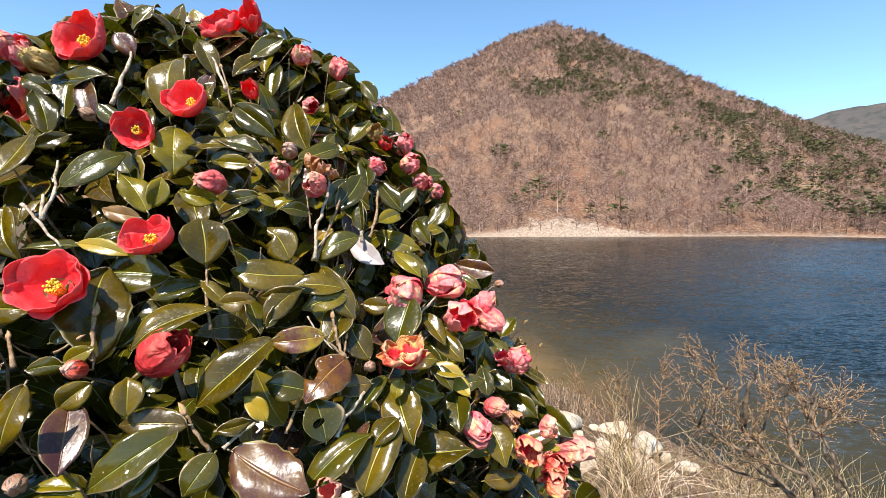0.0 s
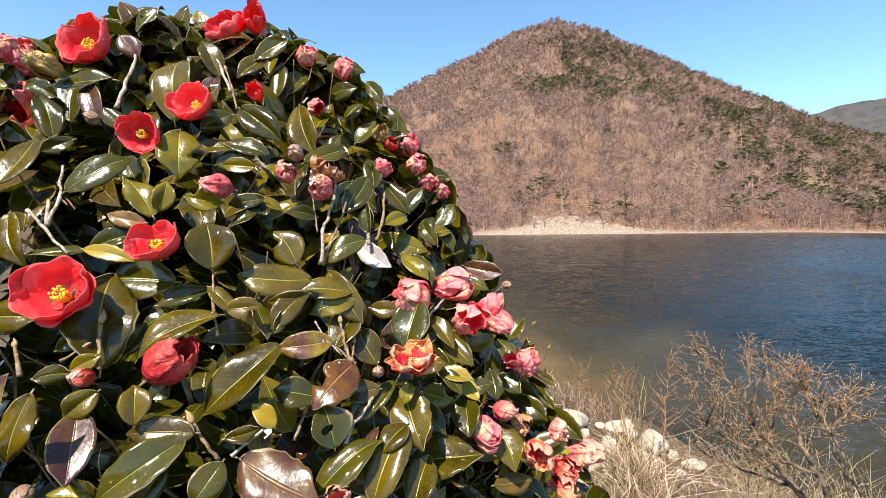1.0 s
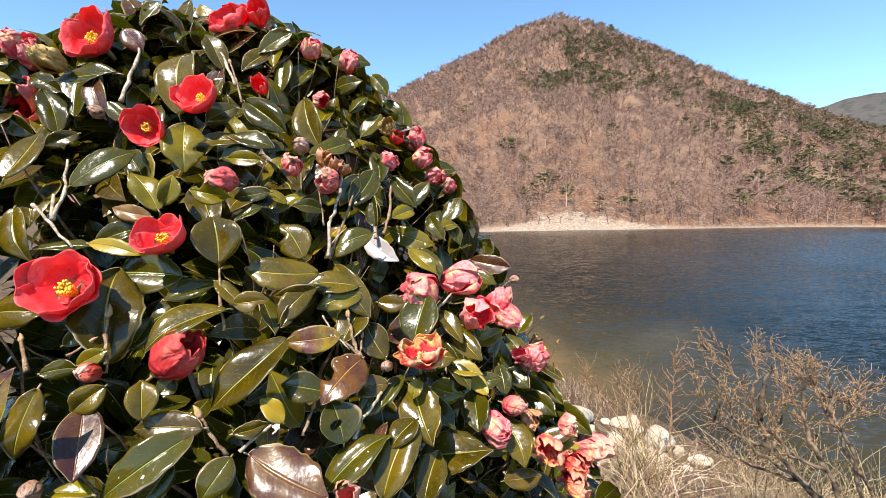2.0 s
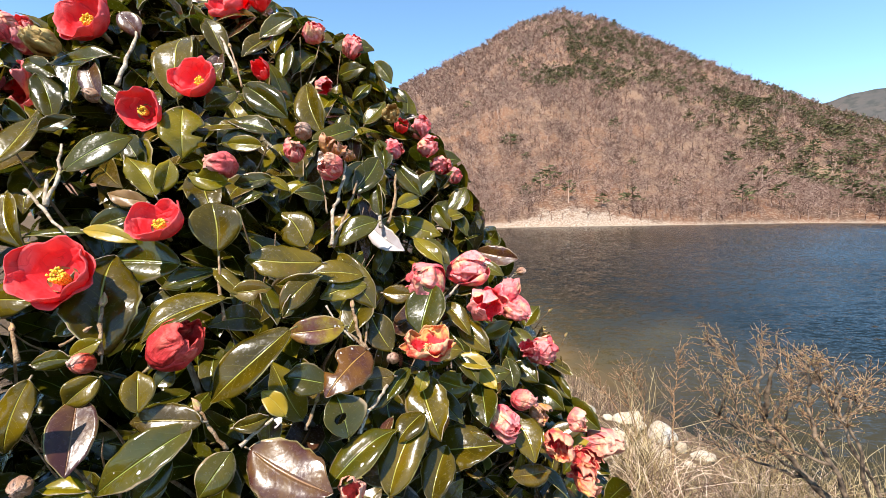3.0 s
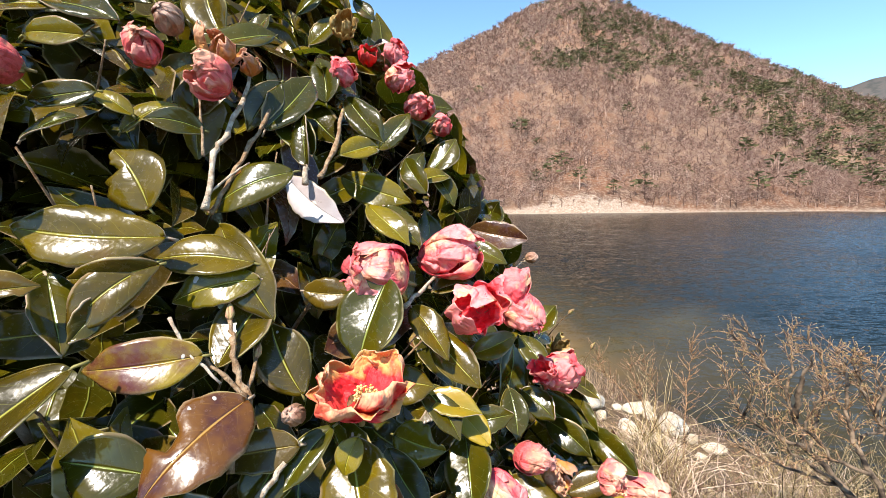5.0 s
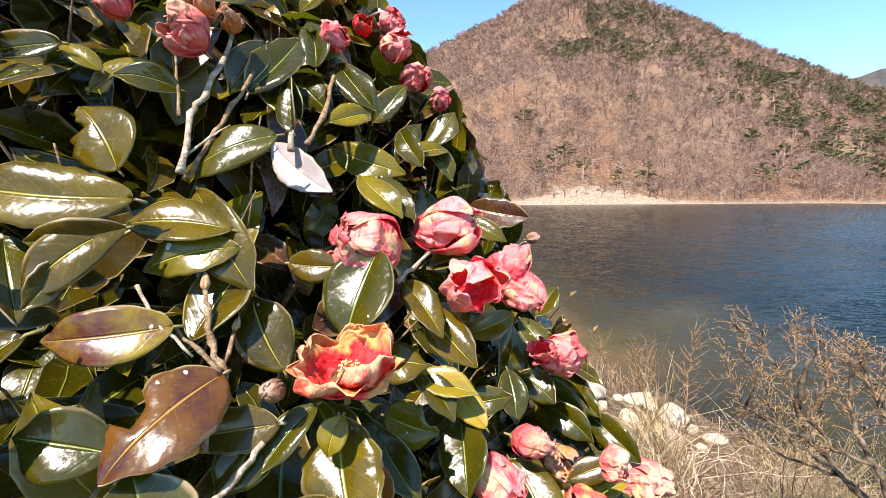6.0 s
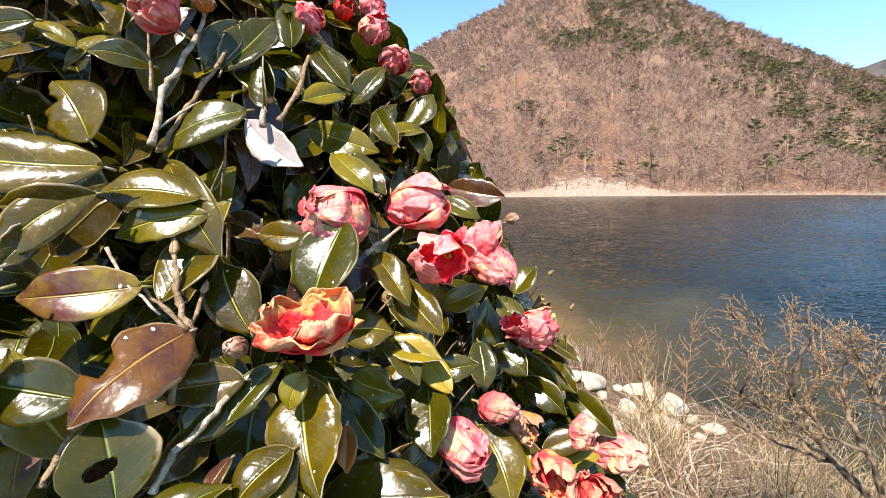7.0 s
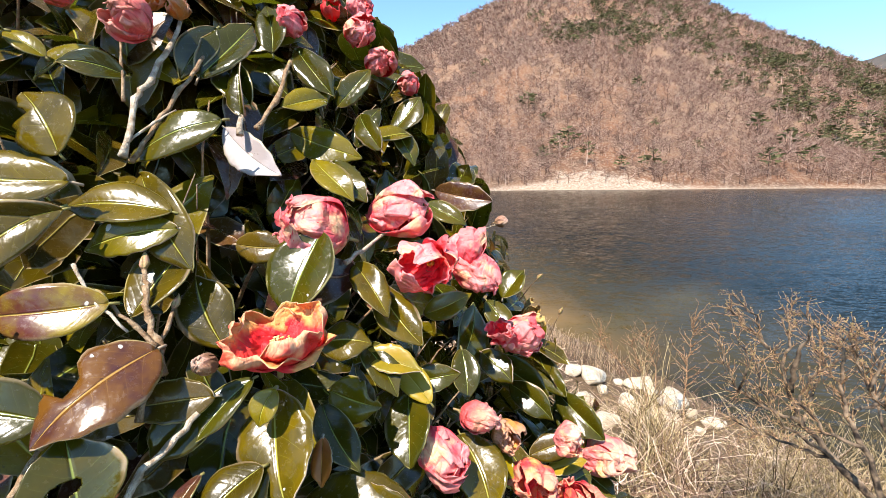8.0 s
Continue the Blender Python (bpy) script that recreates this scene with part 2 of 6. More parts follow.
def slope_material():
    n = Net("wooded_slope_litter")
    big, mid, fine = n.noise(0.012, 4.0), n.noise(0.09, 5.0), n.noise(1.1, 6.0, 0.72)
    col = n.mix(n.step(big, 0.40, 0.62), rgb(0.19, 0.090, 0.050), rgb(0.25, 0.155, 0.10))
    col = n.mix(n.step(mid, 0.40, 0.65), col, rgb(0.12, 0.072, 0.05))
    col = n.mix(n.math("MULTIPLY", n.step(fine, 0.47, 0.60), 0.8), col, rgb(0.30, 0.205, 0.145))
    # pale gravel along the waterline, reaching up in one washed-out patch
    sp = n.node("ShaderNodeSeparateXYZ")
    n.put(sp.inputs[0], n.node("ShaderNodeNewGeometry").outputs["Position"])
    away = n.math("MULTIPLY", n.math("SUBTRACT", sp.outputs[0], 34.0), 0.055)
    patch = n.math("POWER", 2.718, n.math("MULTIPLY", n.math("MULTIPLY", away, away), -1.0))
    reach = n.math("MULTIPLY_ADD", patch, 4.6, 0.35)
    level = n.math("ADD", n.math("ADD", sp.outputs[2], 1.5), n.math("MULTIPLY", n.math("SUBTRACT", n.noise(0.22, 5.0, 0.7), 0.5), n.math("MULTIPLY_ADD", patch, 14.0, 1.6)))
    gravel = n.mix(n.step(n.noise(1.9, 5.0, 0.7), 0.40, 0.64), rgb(0.32, 0.22, 0.15), rgb(0.58, 0.50, 0.40))
    col = n.mix(n.math("MULTIPLY", n.step(n.math("SUBTRACT", reach, level), -0.9, 0.9), 0.72), col, gravel)
    n.bump(fine, 0.8, 0.8)
    n.set(col, 0.95, 0.1)
    return n.m


def hill_material():
    n = Net("distant_hill")
    big, mid = n.noise(0.006, 4.0), n.noise(0.03, 5.0, 0.65)
    # greyed tones: the haze of distance is mixed into the colour
    col = n.mix(n.step(big, 0.4, 0.62), rgb(0.105, 0.090, 0.080), rgb(0.082, 0.078, 0.074))
    col = n.mix(n.math("MULTIPLY", n.step(mid, 0.45, 0.62), 0.7), col, rgb(0.052, 0.056, 0.052))
    n.set(col, 1.0, 0.0)
    return n.m


def water_material():
    n = Net("lake_water")
    pos = n.node("ShaderNodeNewGeometry").outputs["Position"]
    sp = n.node("ShaderNodeSeparateXYZ")
    n.put(sp.inputs[0], pos)
    off_shore = n.math("ADD", n.math("MULTIPLY", n.math("SUBTRACT", sp.outputs[0], 5.0), 0.865), n.math("MULTIPLY", n.math("SUBTRACT", sp.outputs[1], 12.2), 0.50))
    wob = n.math("MULTIPLY", n.math("SUBTRACT", n.noise(0.22, 3.0, stretch=(1.0, 0.5, 1.0)), 0.5), 7.0)
    depth = n.math("ADD", off_shore, wob)
    along = n.math("SUBTRACT", n.math("MULTIPLY", n.math("SUBTRACT", sp.outputs[1], 12.2), 0.865), n.math("MULTIPLY", n.math("SUBTRACT", sp.outputs[0], 5.0), 0.5))
    shoal = n.mix(n.step(along, -1.0, 7.0), rgb(0.026, 0.024, 0.014), rgb(0.210, 0.124, 0.042))
    col = n.mix(n.step(depth, -1.0, 5.0), shoal, rgb(0.042, 0.034, 0.015))
    bar = n.math("ABSOLUTE", n.math("ADD", n.math("SUBTRACT", n.math("MULTIPLY", n.math("SUBTRACT", sp.outputs[1], 15.9), 0.77), n.math("MULTIPLY", n.math("SUBTRACT", sp.outputs[0], 3.0), 0.64)), n.math("MULTIPLY", wob, 0.22)))
    bar = n.math("MULTIPLY", n.step(bar, 0.2, 2.0, 1.0, 0.0), n.math("MULTIPLY", n.step(sp.outputs[0], 9.0, 13.5, 1.0, 0.0), n.step(n.noise(0.5, 4.0), 0.32, 0.62, 0.35, 1.0)))
    # wind ruffles the water beyond a slanting line; on this side it lies calmer
    lee = n.math("SUBTRACT", n.math("SUBTRACT", sp.outputs[0], 12.5), n.math("MULTIPLY", n.math("SUBTRACT", sp.outputs[1], 23.2), 0.87))
    lee = n.math("ADD", lee, n.math("MULTIPLY", n.math("SUBTRACT", n.noise(0.09, 4.0, 0.6), 0.5), 16.0))
    ruffled = n.step(lee, -5.0, 21.0)
    # olive to blue: mountain and sky reflections are partly put into this colour
    deep = n.mix(ruffled, rgb(0.008, 0.0100, 0.0055), rgb(0.003, 0.009, 0.012))
    col = n.mix(n.step(depth, 3.5, 14.0), col, deep)
    col = n.mix(n.math("MULTIPLY", bar, 0.55), col, rgb(0.070, 0.054, 0.018))
    total = None
    calm = n.step(n.noise(0.035, 3.0, stretch=(1.0, 0.45, 1.0)), 0.30, 0.70, 0.45, 0.95)
    calm = n.math("MULTIPLY", calm, n.math("MULTIPLY_ADD", ruffled, 0.8, 0.80))
    for scale, size, shape in ((0.45, 0.10, (0.8, 1.5, 1.0)), (1.3, 0.26, (0.55, 1.9, 1.0)), (3.4, 0.44, (0.75, 1.6, 1.0)), (11.0, 0.36, (0.8, 1.4, 1.0))):
        tex = n.node("ShaderNodeTexNoise")
        tex.inputs["Scale"].default_value, tex.inputs["Detail"].default_value, tex.inputs["Distortion"].default_value = scale, 2.0, 0.5
        mp = n.node("ShaderNodeMapping")
        n.put(mp.inputs[0], pos)
        mp.inputs["Scale"].default_value, mp.inputs["Rotation"].default_value = shape, (0.0, 0.0, -0.35)
        n.put(tex.inputs["Vector"], mp.outputs[0])
        sub, mul = n.node("ShaderNodeVectorMath"), n.node("ShaderNodeVectorMath")
        sub.operation, mul.operation = "SUBTRACT", "MULTIPLY"
        n.put(sub.inputs[0], tex.outputs["Color"])
        sub.inputs[1].default_value = (0.5, 0.5, 0.5)
        n.put(mul.inputs[0], sub.outputs[0])
        mul.inputs[1].default_value = (size * 1.6, size * 2.2, 0.0)
        if total is None:
            total = mul.outputs[0]
        else:
            add = n.node("ShaderNodeVectorMath")
            n.put(add.inputs[0], total), n.put(add.inputs[1], mul.outputs[0])
            total = add.outputs[0]
    sc, up, unit = n.node("ShaderNodeVectorMath"), n.node("ShaderNodeVectorMath"), n.node("ShaderNodeVectorMath")
    sc.operation, unit.operation = "SCALE", "NORMALIZE"
    n.put(sc.inputs[0], total), n.put(sc.inputs["Scale"], calm)
    n.put(up.inputs[0], sc.outputs[0])
    lean = n.node("ShaderNodeCombineXYZ")                # normals leaned towards the camera, since of each wave the near side is in view
    lean.inputs[0].default_value, lean.inputs[2].default_value = -0.02, 1.0
    n.put(lean.inputs[1], n.math("MULTIPLY_ADD", ruffled, -0.075, -0.05))
    n.put(up.inputs[1], lean.outputs[0])
    n.put(unit.inputs[0], up.outputs[0])
    n.put(n.bsdf.inputs["Normal"], unit.outputs[0])
    n.set(col, 0.15, 0.25, IOR=1.33)
    return n.m


STONE, SOIL, SLOPE, HILL, WATER = stone_material(), ground_material(), slope_material(), hill_material(), water_material()


def blades_material(name, a, b, c):
    n = Net(name)
    k = n.node("ShaderNodeValToRGB")
    k.color_ramp.elements[0].color, k.color_ramp.elements[1].color = rgb(*a), rgb(*c)
    k.color_ramp.elements.new(0.5).color = rgb(*b)
    n.put(k.inputs[0], n.island())
    n.set(k.outputs[0], 0.8, 0.2)
    return n.m


# near-black ramp ends stand in for the shade between stems
STRAW = blades_material("dry_straw", (0.045, 0.026, 0.013), (0.31, 0.205, 0.115), (0.80, 0.59, 0.39))
BRAMBLE = blades_material("bramble_stem", (0.050, 0.026, 0.016), (0.26, 0.155, 0.095), (0.80, 0.61, 0.45))
BARE_WOOD = blades_material("bare_wood", (0.055, 0.030, 0.023), (0.175, 0.092, 0.064), (0.54, 0.38, 0.30))
OLIVE_STEM = blades_material("olive_stem", (0.045, 0.030, 0.012), (0.22, 0.15, 0.062), (0.60, 0.46, 0.25))
PINE_GREEN = blades_material("pine_needles", (0.054, 0.055, 0.022), (0.085, 0.082, 0.033), (0.130, 0.120, 0.050))

# ---- building helpers ----
rng = np.random.default_rng(7)


def mesh_of(name, verts, faces, mats, uvs=None, slots=None, smooth=True):
    me = bpy.data.meshes.new(name)
    me.from_pydata([tuple(v) for v in verts], [], [tuple(f) for f in faces])
    for m in mats:
        me.materials.append(m)
    if slots is not None:
        me.polygons.foreach_set("material_index", np.asarray(slots, dtype=np.int32))
    if uvs is not None:
        layer = me.uv_layers.new(name="UVMap")
        idx = np.empty(len(me.loops), dtype=np.int32)
        me.loops.foreach_get("vertex_index", idx)
        layer.data.foreach_set("uv", np.asarray(uvs, dtype=np.float32)[idx].ravel())
    me.polygons.foreach_set("use_smooth", np.full(len(me.polygons), smooth))
    me.update()
    return me


def quick_mesh(name, verts, quads, mats, uvs=None, slots=None, smooth=False):
    """A large mesh of four-cornered faces from arrays."""
    verts, quads = np.asarray(verts, dtype=np.float32), np.asarray(quads, dtype=np.int32)
    me = bpy.data.meshes.new(name)
    me.vertices.add(len(verts))
    me.vertices.foreach_set("co", verts.ravel())
    me.loops.add(quads.size)
    me.loops.foreach_set("vertex_index", quads.ravel())
    me.polygons.add(len(quads))
    me.polygons.foreach_set("loop_start", np.arange(0, quads.size, quads.shape[1], dtype=np.int32))
    for m in mats:
        me.materials.append(m)
    if slots is not None:
        me.polygons.foreach_set("material_index", np.asarray(slots, dtype=np.int32))
    me.polygons.foreach_set("use_smooth", np.full(len(quads), smooth))
    if uvs is not None:
        layer = me.uv_layers.new(name="UVMap")
        layer.data.foreach_set("uv", np.asarray(uvs, dtype=np.float32)[quads.ravel()].ravel())
    me.update(calc_edges=True)
    me.validate()
    return me


def part(name, me, parent, local=None, label=""):
    ob = new(name, me)
    ob.parent = parent
    ob.matrix_basis = local or Matrix.Identity(4)
    return tagged(ob, label)


def grid_faces(nu, nv):
    i = np.arange(nu - 1)[:, None] * nv + np.arange(nv - 1)[None, :]
    return np.stack([i, i + nv, i + nv + 1, i + 1], -1).reshape(-1, 4)


def tube(points, radii, sides=6):
    """A round stem along points: vertices and faces."""
    pts = [Vector(p) for p in points]
    verts, faces = [], []
    for k, p in enumerate(pts):
        way = (pts[min(k + 1, len(pts) - 1)] - pts[max(k - 1, 0)]).normalized()
        a = way.orthogonal().normalized() if k == 0 else (a - way * a.dot(way)).normalized()
        b = way.cross(a)
        for s in range(sides):
            ang = 2 * math.pi * s / sides
            verts.append(p + (a * math.cos(ang) + b * math.sin(ang)) * radii[k])
    for k in range(len(pts) - 1):
        for s in range(sides):
            s2 = (s + 1) % sides
            faces.append((k * sides + s, k * sides + s2, (k + 1) * sides + s2, (k + 1) * sides + s))
    faces.append(tuple(reversed(range(sides))))
    faces.append(tuple((len(pts) - 1) * sides + s for s in range(sides)))
    return verts, faces


def gather(pieces):
    verts, faces = [], []
    for v, f in pieces:
        o = len(verts)
        verts += list(v)
        faces += [tuple(i + o for i in q) for q in f]
    return verts, faces


def wiggle(points, steps, amount, rnd):
    """A finer, slightly crooked line through points."""
    pts, fine = [Vector(p) for p in points], []
    for a, b in zip(pts, pts[1:]):
        for k in range(steps):
            p = a.lerp(b, k / steps)
            if k or fine:
                p = p + Vector((rnd.uniform(-1, 1), rnd.uniform(-1, 1), rnd.uniform(-1, 1))) * amount
            fine.append(p)
    return fine + [pts[-1]]


# ---- the land: near bank, lake, far shore ----
WATER_Z = -1.5


def off_shore(x, y):
    """Metres out from the near waterline; minus on land."""
    return (x - 5.0) * 0.865 + (y - 12.2) * 0.5


def bank_z(x, y):
    s = off_shore(x, y)
    s = s + (0.40 * np.sin(0.9 * x + 0.5 * y) + 0.25 * np.sin(2.3 * x - 1.1 * y) + 0.12 * np.sin(5.1 * x + 2.9 * y)) * np.clip((s + 9.0) / 4.0, 0, 1) * np.clip((30.0 - s) / 10.0, 0, 1)
    base = np.interp(s, (-400, -60, -14, -10, -3.3, 0.0, 6.0, 20.0, 60.0), (9.0, 4.5, 2.85, 2.7, -0.60, -1.5, -2.3, -4.5, -9.0))
    lumps = 0.10 * np.sin(x * 1.7 + 0.6 * y) * np.cos(y * 1.3 - 0.4 * x) + 0.05 * np.sin(x * 4.1 + 1.0) * np.sin(y * 3.7)
    return base + lumps * np.clip((-s) / 3.0, 0.15, 1.0) * np.clip(1.5 - np.clip(-s - 8.0, 0, 5) * 0.3, 0.1, 1)


def ground():
    r = np.concatenate([np.linspace(0.0, 16.0, 90), np.geomspace(16.4, 4000, 60)])
    a = np.radians(np.concatenate([np.linspace(-60, 75, 150), np.linspace(78, 297, 60)]))
    a = np.append(a, a[0] + 2 * math.pi)
    R, A = np.meshgrid(r, a, indexing="ij")
    x, y = R * np.sin(A) + 0.1, R * np.cos(A)
    z = np.where(R > 400, np.minimum(bank_z(x, y), np.where(off_shore(x, y) > 0, -9.0, 9.0)), bank_z(x, y))
    v = np.stack([x, y, z], -1).reshape(-1, 3)
    tagged(new("ground", quick_mesh("ground", v, grid_faces(len(r), len(a)), [SOIL], smooth=True)),
           "sloping lake bank of brown soil and leaf litter", "ground", kind="structure")


def water():
    g = np.concatenate([-np.geomspace(2500, 5, 16), np.linspace(-4, 40, 45), np.geomspace(42, 2500, 16)])
    X, Y = np.meshgrid(g, g, indexing="ij")
    v = np.stack([X, Y, np.full_like(X, WATER_Z)], -1).reshape(-1, 3)
    tagged(new("water", quick_mesh("water", v, grid_faces(len(g), len(g)), [WATER], smooth=True)),
           "dark rippled lake water, brown in the shallows", "water", kind="structure")


SHORE_Y = 140.0


def smooth_noise(x, y, size, seed):
    r = np.random.default_rng(seed)
    z = np.zeros_like(x)
    for k in range(5):
        f = 2.0 ** k / size
        for _ in range(3):
            a, p = r.uniform(0, 2 * math.pi), r.uniform(0, 6.28)
            z += np.sin((x * math.cos(a) + y * math.sin(a)) * f * 6.28 + p) / 2.0 ** k / 3.0
    return z


# the ridge: heading in degrees to the right of straight ahead, and how steeply the eye looks up to it
RIDGE_HEADING = (-70, -40, -22, -9.6, -4.0, 2.6, 6.6, 11.6, 16.2, 22.0, 27.0, 33.0, 39.0, 46.0, 60.0, 80.0)
RIDGE_RISE = (0.16, 0.20, 0.235, 0.260, 0.304, 0.357, 0.394, 0.418, 0.394, 0.343, 0.296, 0.238, 0.178, 0.114, 0.068, 0.04)
EYE_Z = 4.28


def slope_point(heading, s):
    """A place on the mountain: heading in degrees, s from 0 at the shore to 1 on the ridge and 1.6 behind it."""
    h = np.radians(heading)
    near = SHORE_Y / np.cos(np.clip(h, -1.0, 0.62))
    far = 600.0 + 40.0 * np.sin(h * 5.0)
    d = near + (far - near) * s
    rise = (np.interp(heading, RIDGE_HEADING, RIDGE_RISE) - 0.020) * np.cos(h)
    top = EYE_Z + far * rise - WATER_Z
    prof = np.where(s <= 1, np.clip(s, 0, 1) ** 1.04, 1 - (s - 1) * 0.55)
    x, y = d * np.sin(h) + 0.1, d * np.cos(h) + 0.1
    fade = np.clip(s * 5, 0, 1) * np.clip((1.0 - s) * 3.0 + 0.05, 0.05, 1)
    z = WATER_Z + 0.15 + top * prof + fade * (7.0 * smooth_noise(x, y, 170.0, 3) + 1.2 * smooth_noise(x, y, 30.0, 4))
    z = z + np.clip(s * 60, 0, 1) * 1.2
    return x, y, z


def mountain():
    hd = np.linspace(-70, 80, 300)
    s = np.concatenate([[-0.02], np.linspace(0.0, 0.04, 8), np.linspace(0.05, 1.0, 110), np.linspace(1.05, 1.6, 8)])
    H, S = np.meshgrid(hd, s, indexing="ij")
    x, y, z = slope_point(H, S)
    z = np.where(S < 0, WATER_Z - 1.5, z)
    v = np.stack([x, y, z], -1).reshape(-1, 3)
    f = grid_faces(len(hd), len(s))
    tagged(new("mountain", quick_mesh("mountain", v, f, [SLOPE], smooth=True)),
           "steep mountain slope covered in brown leaf litter across the lake", "mountain", kind="structure")


def far_hill():
    hd, s = np.linspace(20, 75, 90), np.linspace(0, 1.5, 20)
    H, S = np.meshgrid(hd, s, indexing="ij")
    h = np.radians(H)
    d = 1300 + 700 * S
    rise = np.interp(H, (20, 33, 38, 42, 46, 55, 75), (0.10, 0.186, 0.226, 0.249, 0.247, 0.21, 0.12)) * np.cos(h)
    z = WATER_Z + np.where(S <= 1, S, 2 - S) * 2000 * rise + 10 * smooth_noise(d * np.sin(h), d * np.cos(h), 300.0, 9) * np.clip(S * 3, 0, 1)
    v = np.stack([d * np.sin(h), d * np.cos(h), z], -1).reshape(-1, 3)
    tagged(new("far_hill", quick_mesh("far_hill", v, grid_faces(len(hd), len(s)), [HILL], smooth=True)),
           "hazy blue-grey wooded hill in the distance", "hill", kind="structure")


ground(), water(), mountain(), far_hill()


def ribbons(a, b, wa, wb, out, side=None):
    """Thin two-sided slivers from points a to points b: corners and faces are added to out."""
    d = b - a
    if side is None:
        side = np.cross(d, np.array([0.25, 1.0, 0.1]))
    side = side / (np.linalg.norm(side, axis=1, keepdims=True) + 1e-9)
    v = np.stack([a - side * wa[:, None], a + side * wa[:, None], b + side * wb[:, None], b - side * wb[:, None]], 1)
    out.append(v.reshape(-1, 3))


def forest():
    """Bare broad-leaved trees all over the slope, each a stem with forking limbs and fine twigs."""
    out = []
    n = 17000
    s = rng.uniform(0.012, 1.03, n) ** 1.25
    hd = rng.uniform(-16, 50, n)
    keep = rng.uniform(0, 1, n) < np.clip(0.75 + 0.25 * np.sin(hd * 1.1 + s * 9.0), 0.4, 1)
    keep &= ~((s < 0.035) & (np.abs(hd - 14) < 5) & (rng.uniform(0, 1, n) < 0.8))
    s, hd = s[keep], hd[keep]
    n = len(s)
    x, y, z = slope_point(hd, s)
    foot = np.stack([x, y, z - 0.4], -1)
    height = rng.uniform(4.5, 9.5, n) * np.clip(0.75 + s * 0.4, 0.7, 1.1)
    top = foot + np.stack([rng.normal(0, 0.13, n), rng.normal(0, 0.08, n), np.ones(n)], -1) * height[:, None]
    thick = 0.0145 + 0.00012 * (y - 140)
    ribbons(foot, foot + (top - foot) * 0.55, height * thick, height * thick * 0.5, out)
    for k in range(13):
        f = rng.uniform(0.22, 0.62, n)
        base = foot + (top - foot) * f[:, None]
        ang, up = rng.uniform(0, 6.28, n), rng.uniform(0.05, 0.9, n)
        way = np.stack([np.cos(ang), np.sin(ang) * 0.8, up], -1)
        way /= np.linalg.norm(way, axis=1, keepdims=True)
        ln = height * rng.uniform(0.22, 0.46, n)
        end = base + way * ln[:, None]
        ribbons(base, end, height * thick * 0.46, height * thick * 0.18, out)
        for q in range(2):
            b2 = base + (end - base) * rng.uniform(0.4, 0.95, n)[:, None]
            w2 = way + rng.normal(0, 0.65, (n, 3)) + np.array([0, 0, 0.15])
            ribbons(b2, b2 + w2 * (ln * rng.uniform(0.3, 0.6, n))[:, None], height * thick * 0.24, height * thick * 0.10, out)
    v = np.concatenate(out)
    me = quick_mesh("bare_forest", v, np.arange(len(v)).reshape(-1, 4), [BARE_WOOD])
    tagged(new("bare_forest", me), "leafless grey-brown deciduous forest on the mountain", "forest", kind="stuff")


def pines():
    out = []
    n = 15000
    hd, q = rng.uniform(-16, 50, n), rng.uniform(0.04, 1.0, n)          # q: how far up the slope it looks from the near bank
    s = 140.0 * q / (600.0 - 460.0 * q)
    cap = np.exp(-((hd - 12.0) / 5.0) ** 2) * np.clip((q - 0.60) * 4.0, 0, 1) + 0.8 * np.exp(-((hd - 12.5) / 2.2) ** 2) * np.clip((q - 0.90) * 12.0, 0, 1)
    flank = 1.5 * np.clip((hd - 11) / 3, 0, 1) * np.clip((q - 0.70) * 5.0, 0, 1) + 0.8 * np.exp(-((hd - 34) / 6.0) ** 2) * np.exp(-((q - 0.70) / 0.15) ** 2)
    clump = np.clip(0.5 + 0.9 * np.sin(hd * 0.62 + 1.0 + 2.0 * s) * np.sin(q * 17.0 + hd * 0.25), 0, 1)
    edge = (q < 0.12) & (np.abs(hd - 41.5) < 2.5)
    keep = rng.uniform(0, 1, n) < np.clip(0.003 + 0.60 * cap * (0.25 + 0.75 * clump) + 0.55 * flank * (0.30 + clump ** 1.5) + 0.16 * edge, 0, 0.95)
    s, hd = s[keep], hd[keep]
    n = len(s)
    x, y, z = slope_point(hd, s)
    foot = np.stack([x, y, z - 0.3], -1)
    height = rng.uniform(5.0, 9.5, n)
    top = foot + np.array([0, 0, 1.0]) * height[:, None]
    ribbons(foot, top, height * 0.02, height * 0.008, out)
    trunks = n
    for k in range(52):
        f = rng.uniform(0.45, 1.0, n)
        spread = height * 0.44 * np.sin(np.clip((1.06 - f) * 3.6, 0, 1.75)) * rng.uniform(0.2, 1.05, n)
        ang = rng.uniform(0, 6.28, n)
        c = foot + (top - foot) * f[:, None] + np.stack([np.cos(ang) * spread, np.sin(ang) * spread, rng.normal(0, 0.2, n)], -1)
        way = np.stack([np.cos(ang) + rng.normal(0, 0.4, n), np.sin(ang) + rng.normal(0, 0.4, n), rng.uniform(-0.1, 0.5, n)], -1)
        size = height * rng.uniform(0.05, 0.11, n)
        ribbons(c - way * size[:, None] * 0.7, c + way * size[:, None], size * 0.6, size * 0.25, out, side=rng.normal(0, 1, (n, 3)))
    v = np.concatenate(out)
    slots = np.ones(len(v) // 4, dtype=int)
    slots[:trunks] = 0
    me = quick_mesh("pine_trees", v, np.arange(len(v)).reshape(-1, 4), [BARE_WOOD, PINE_GREEN], slots=slots)
    tagged(new("pine_trees", me), "scattered dark green pines among the bare trees", "forest", kind="stuff")


forest(), pines()

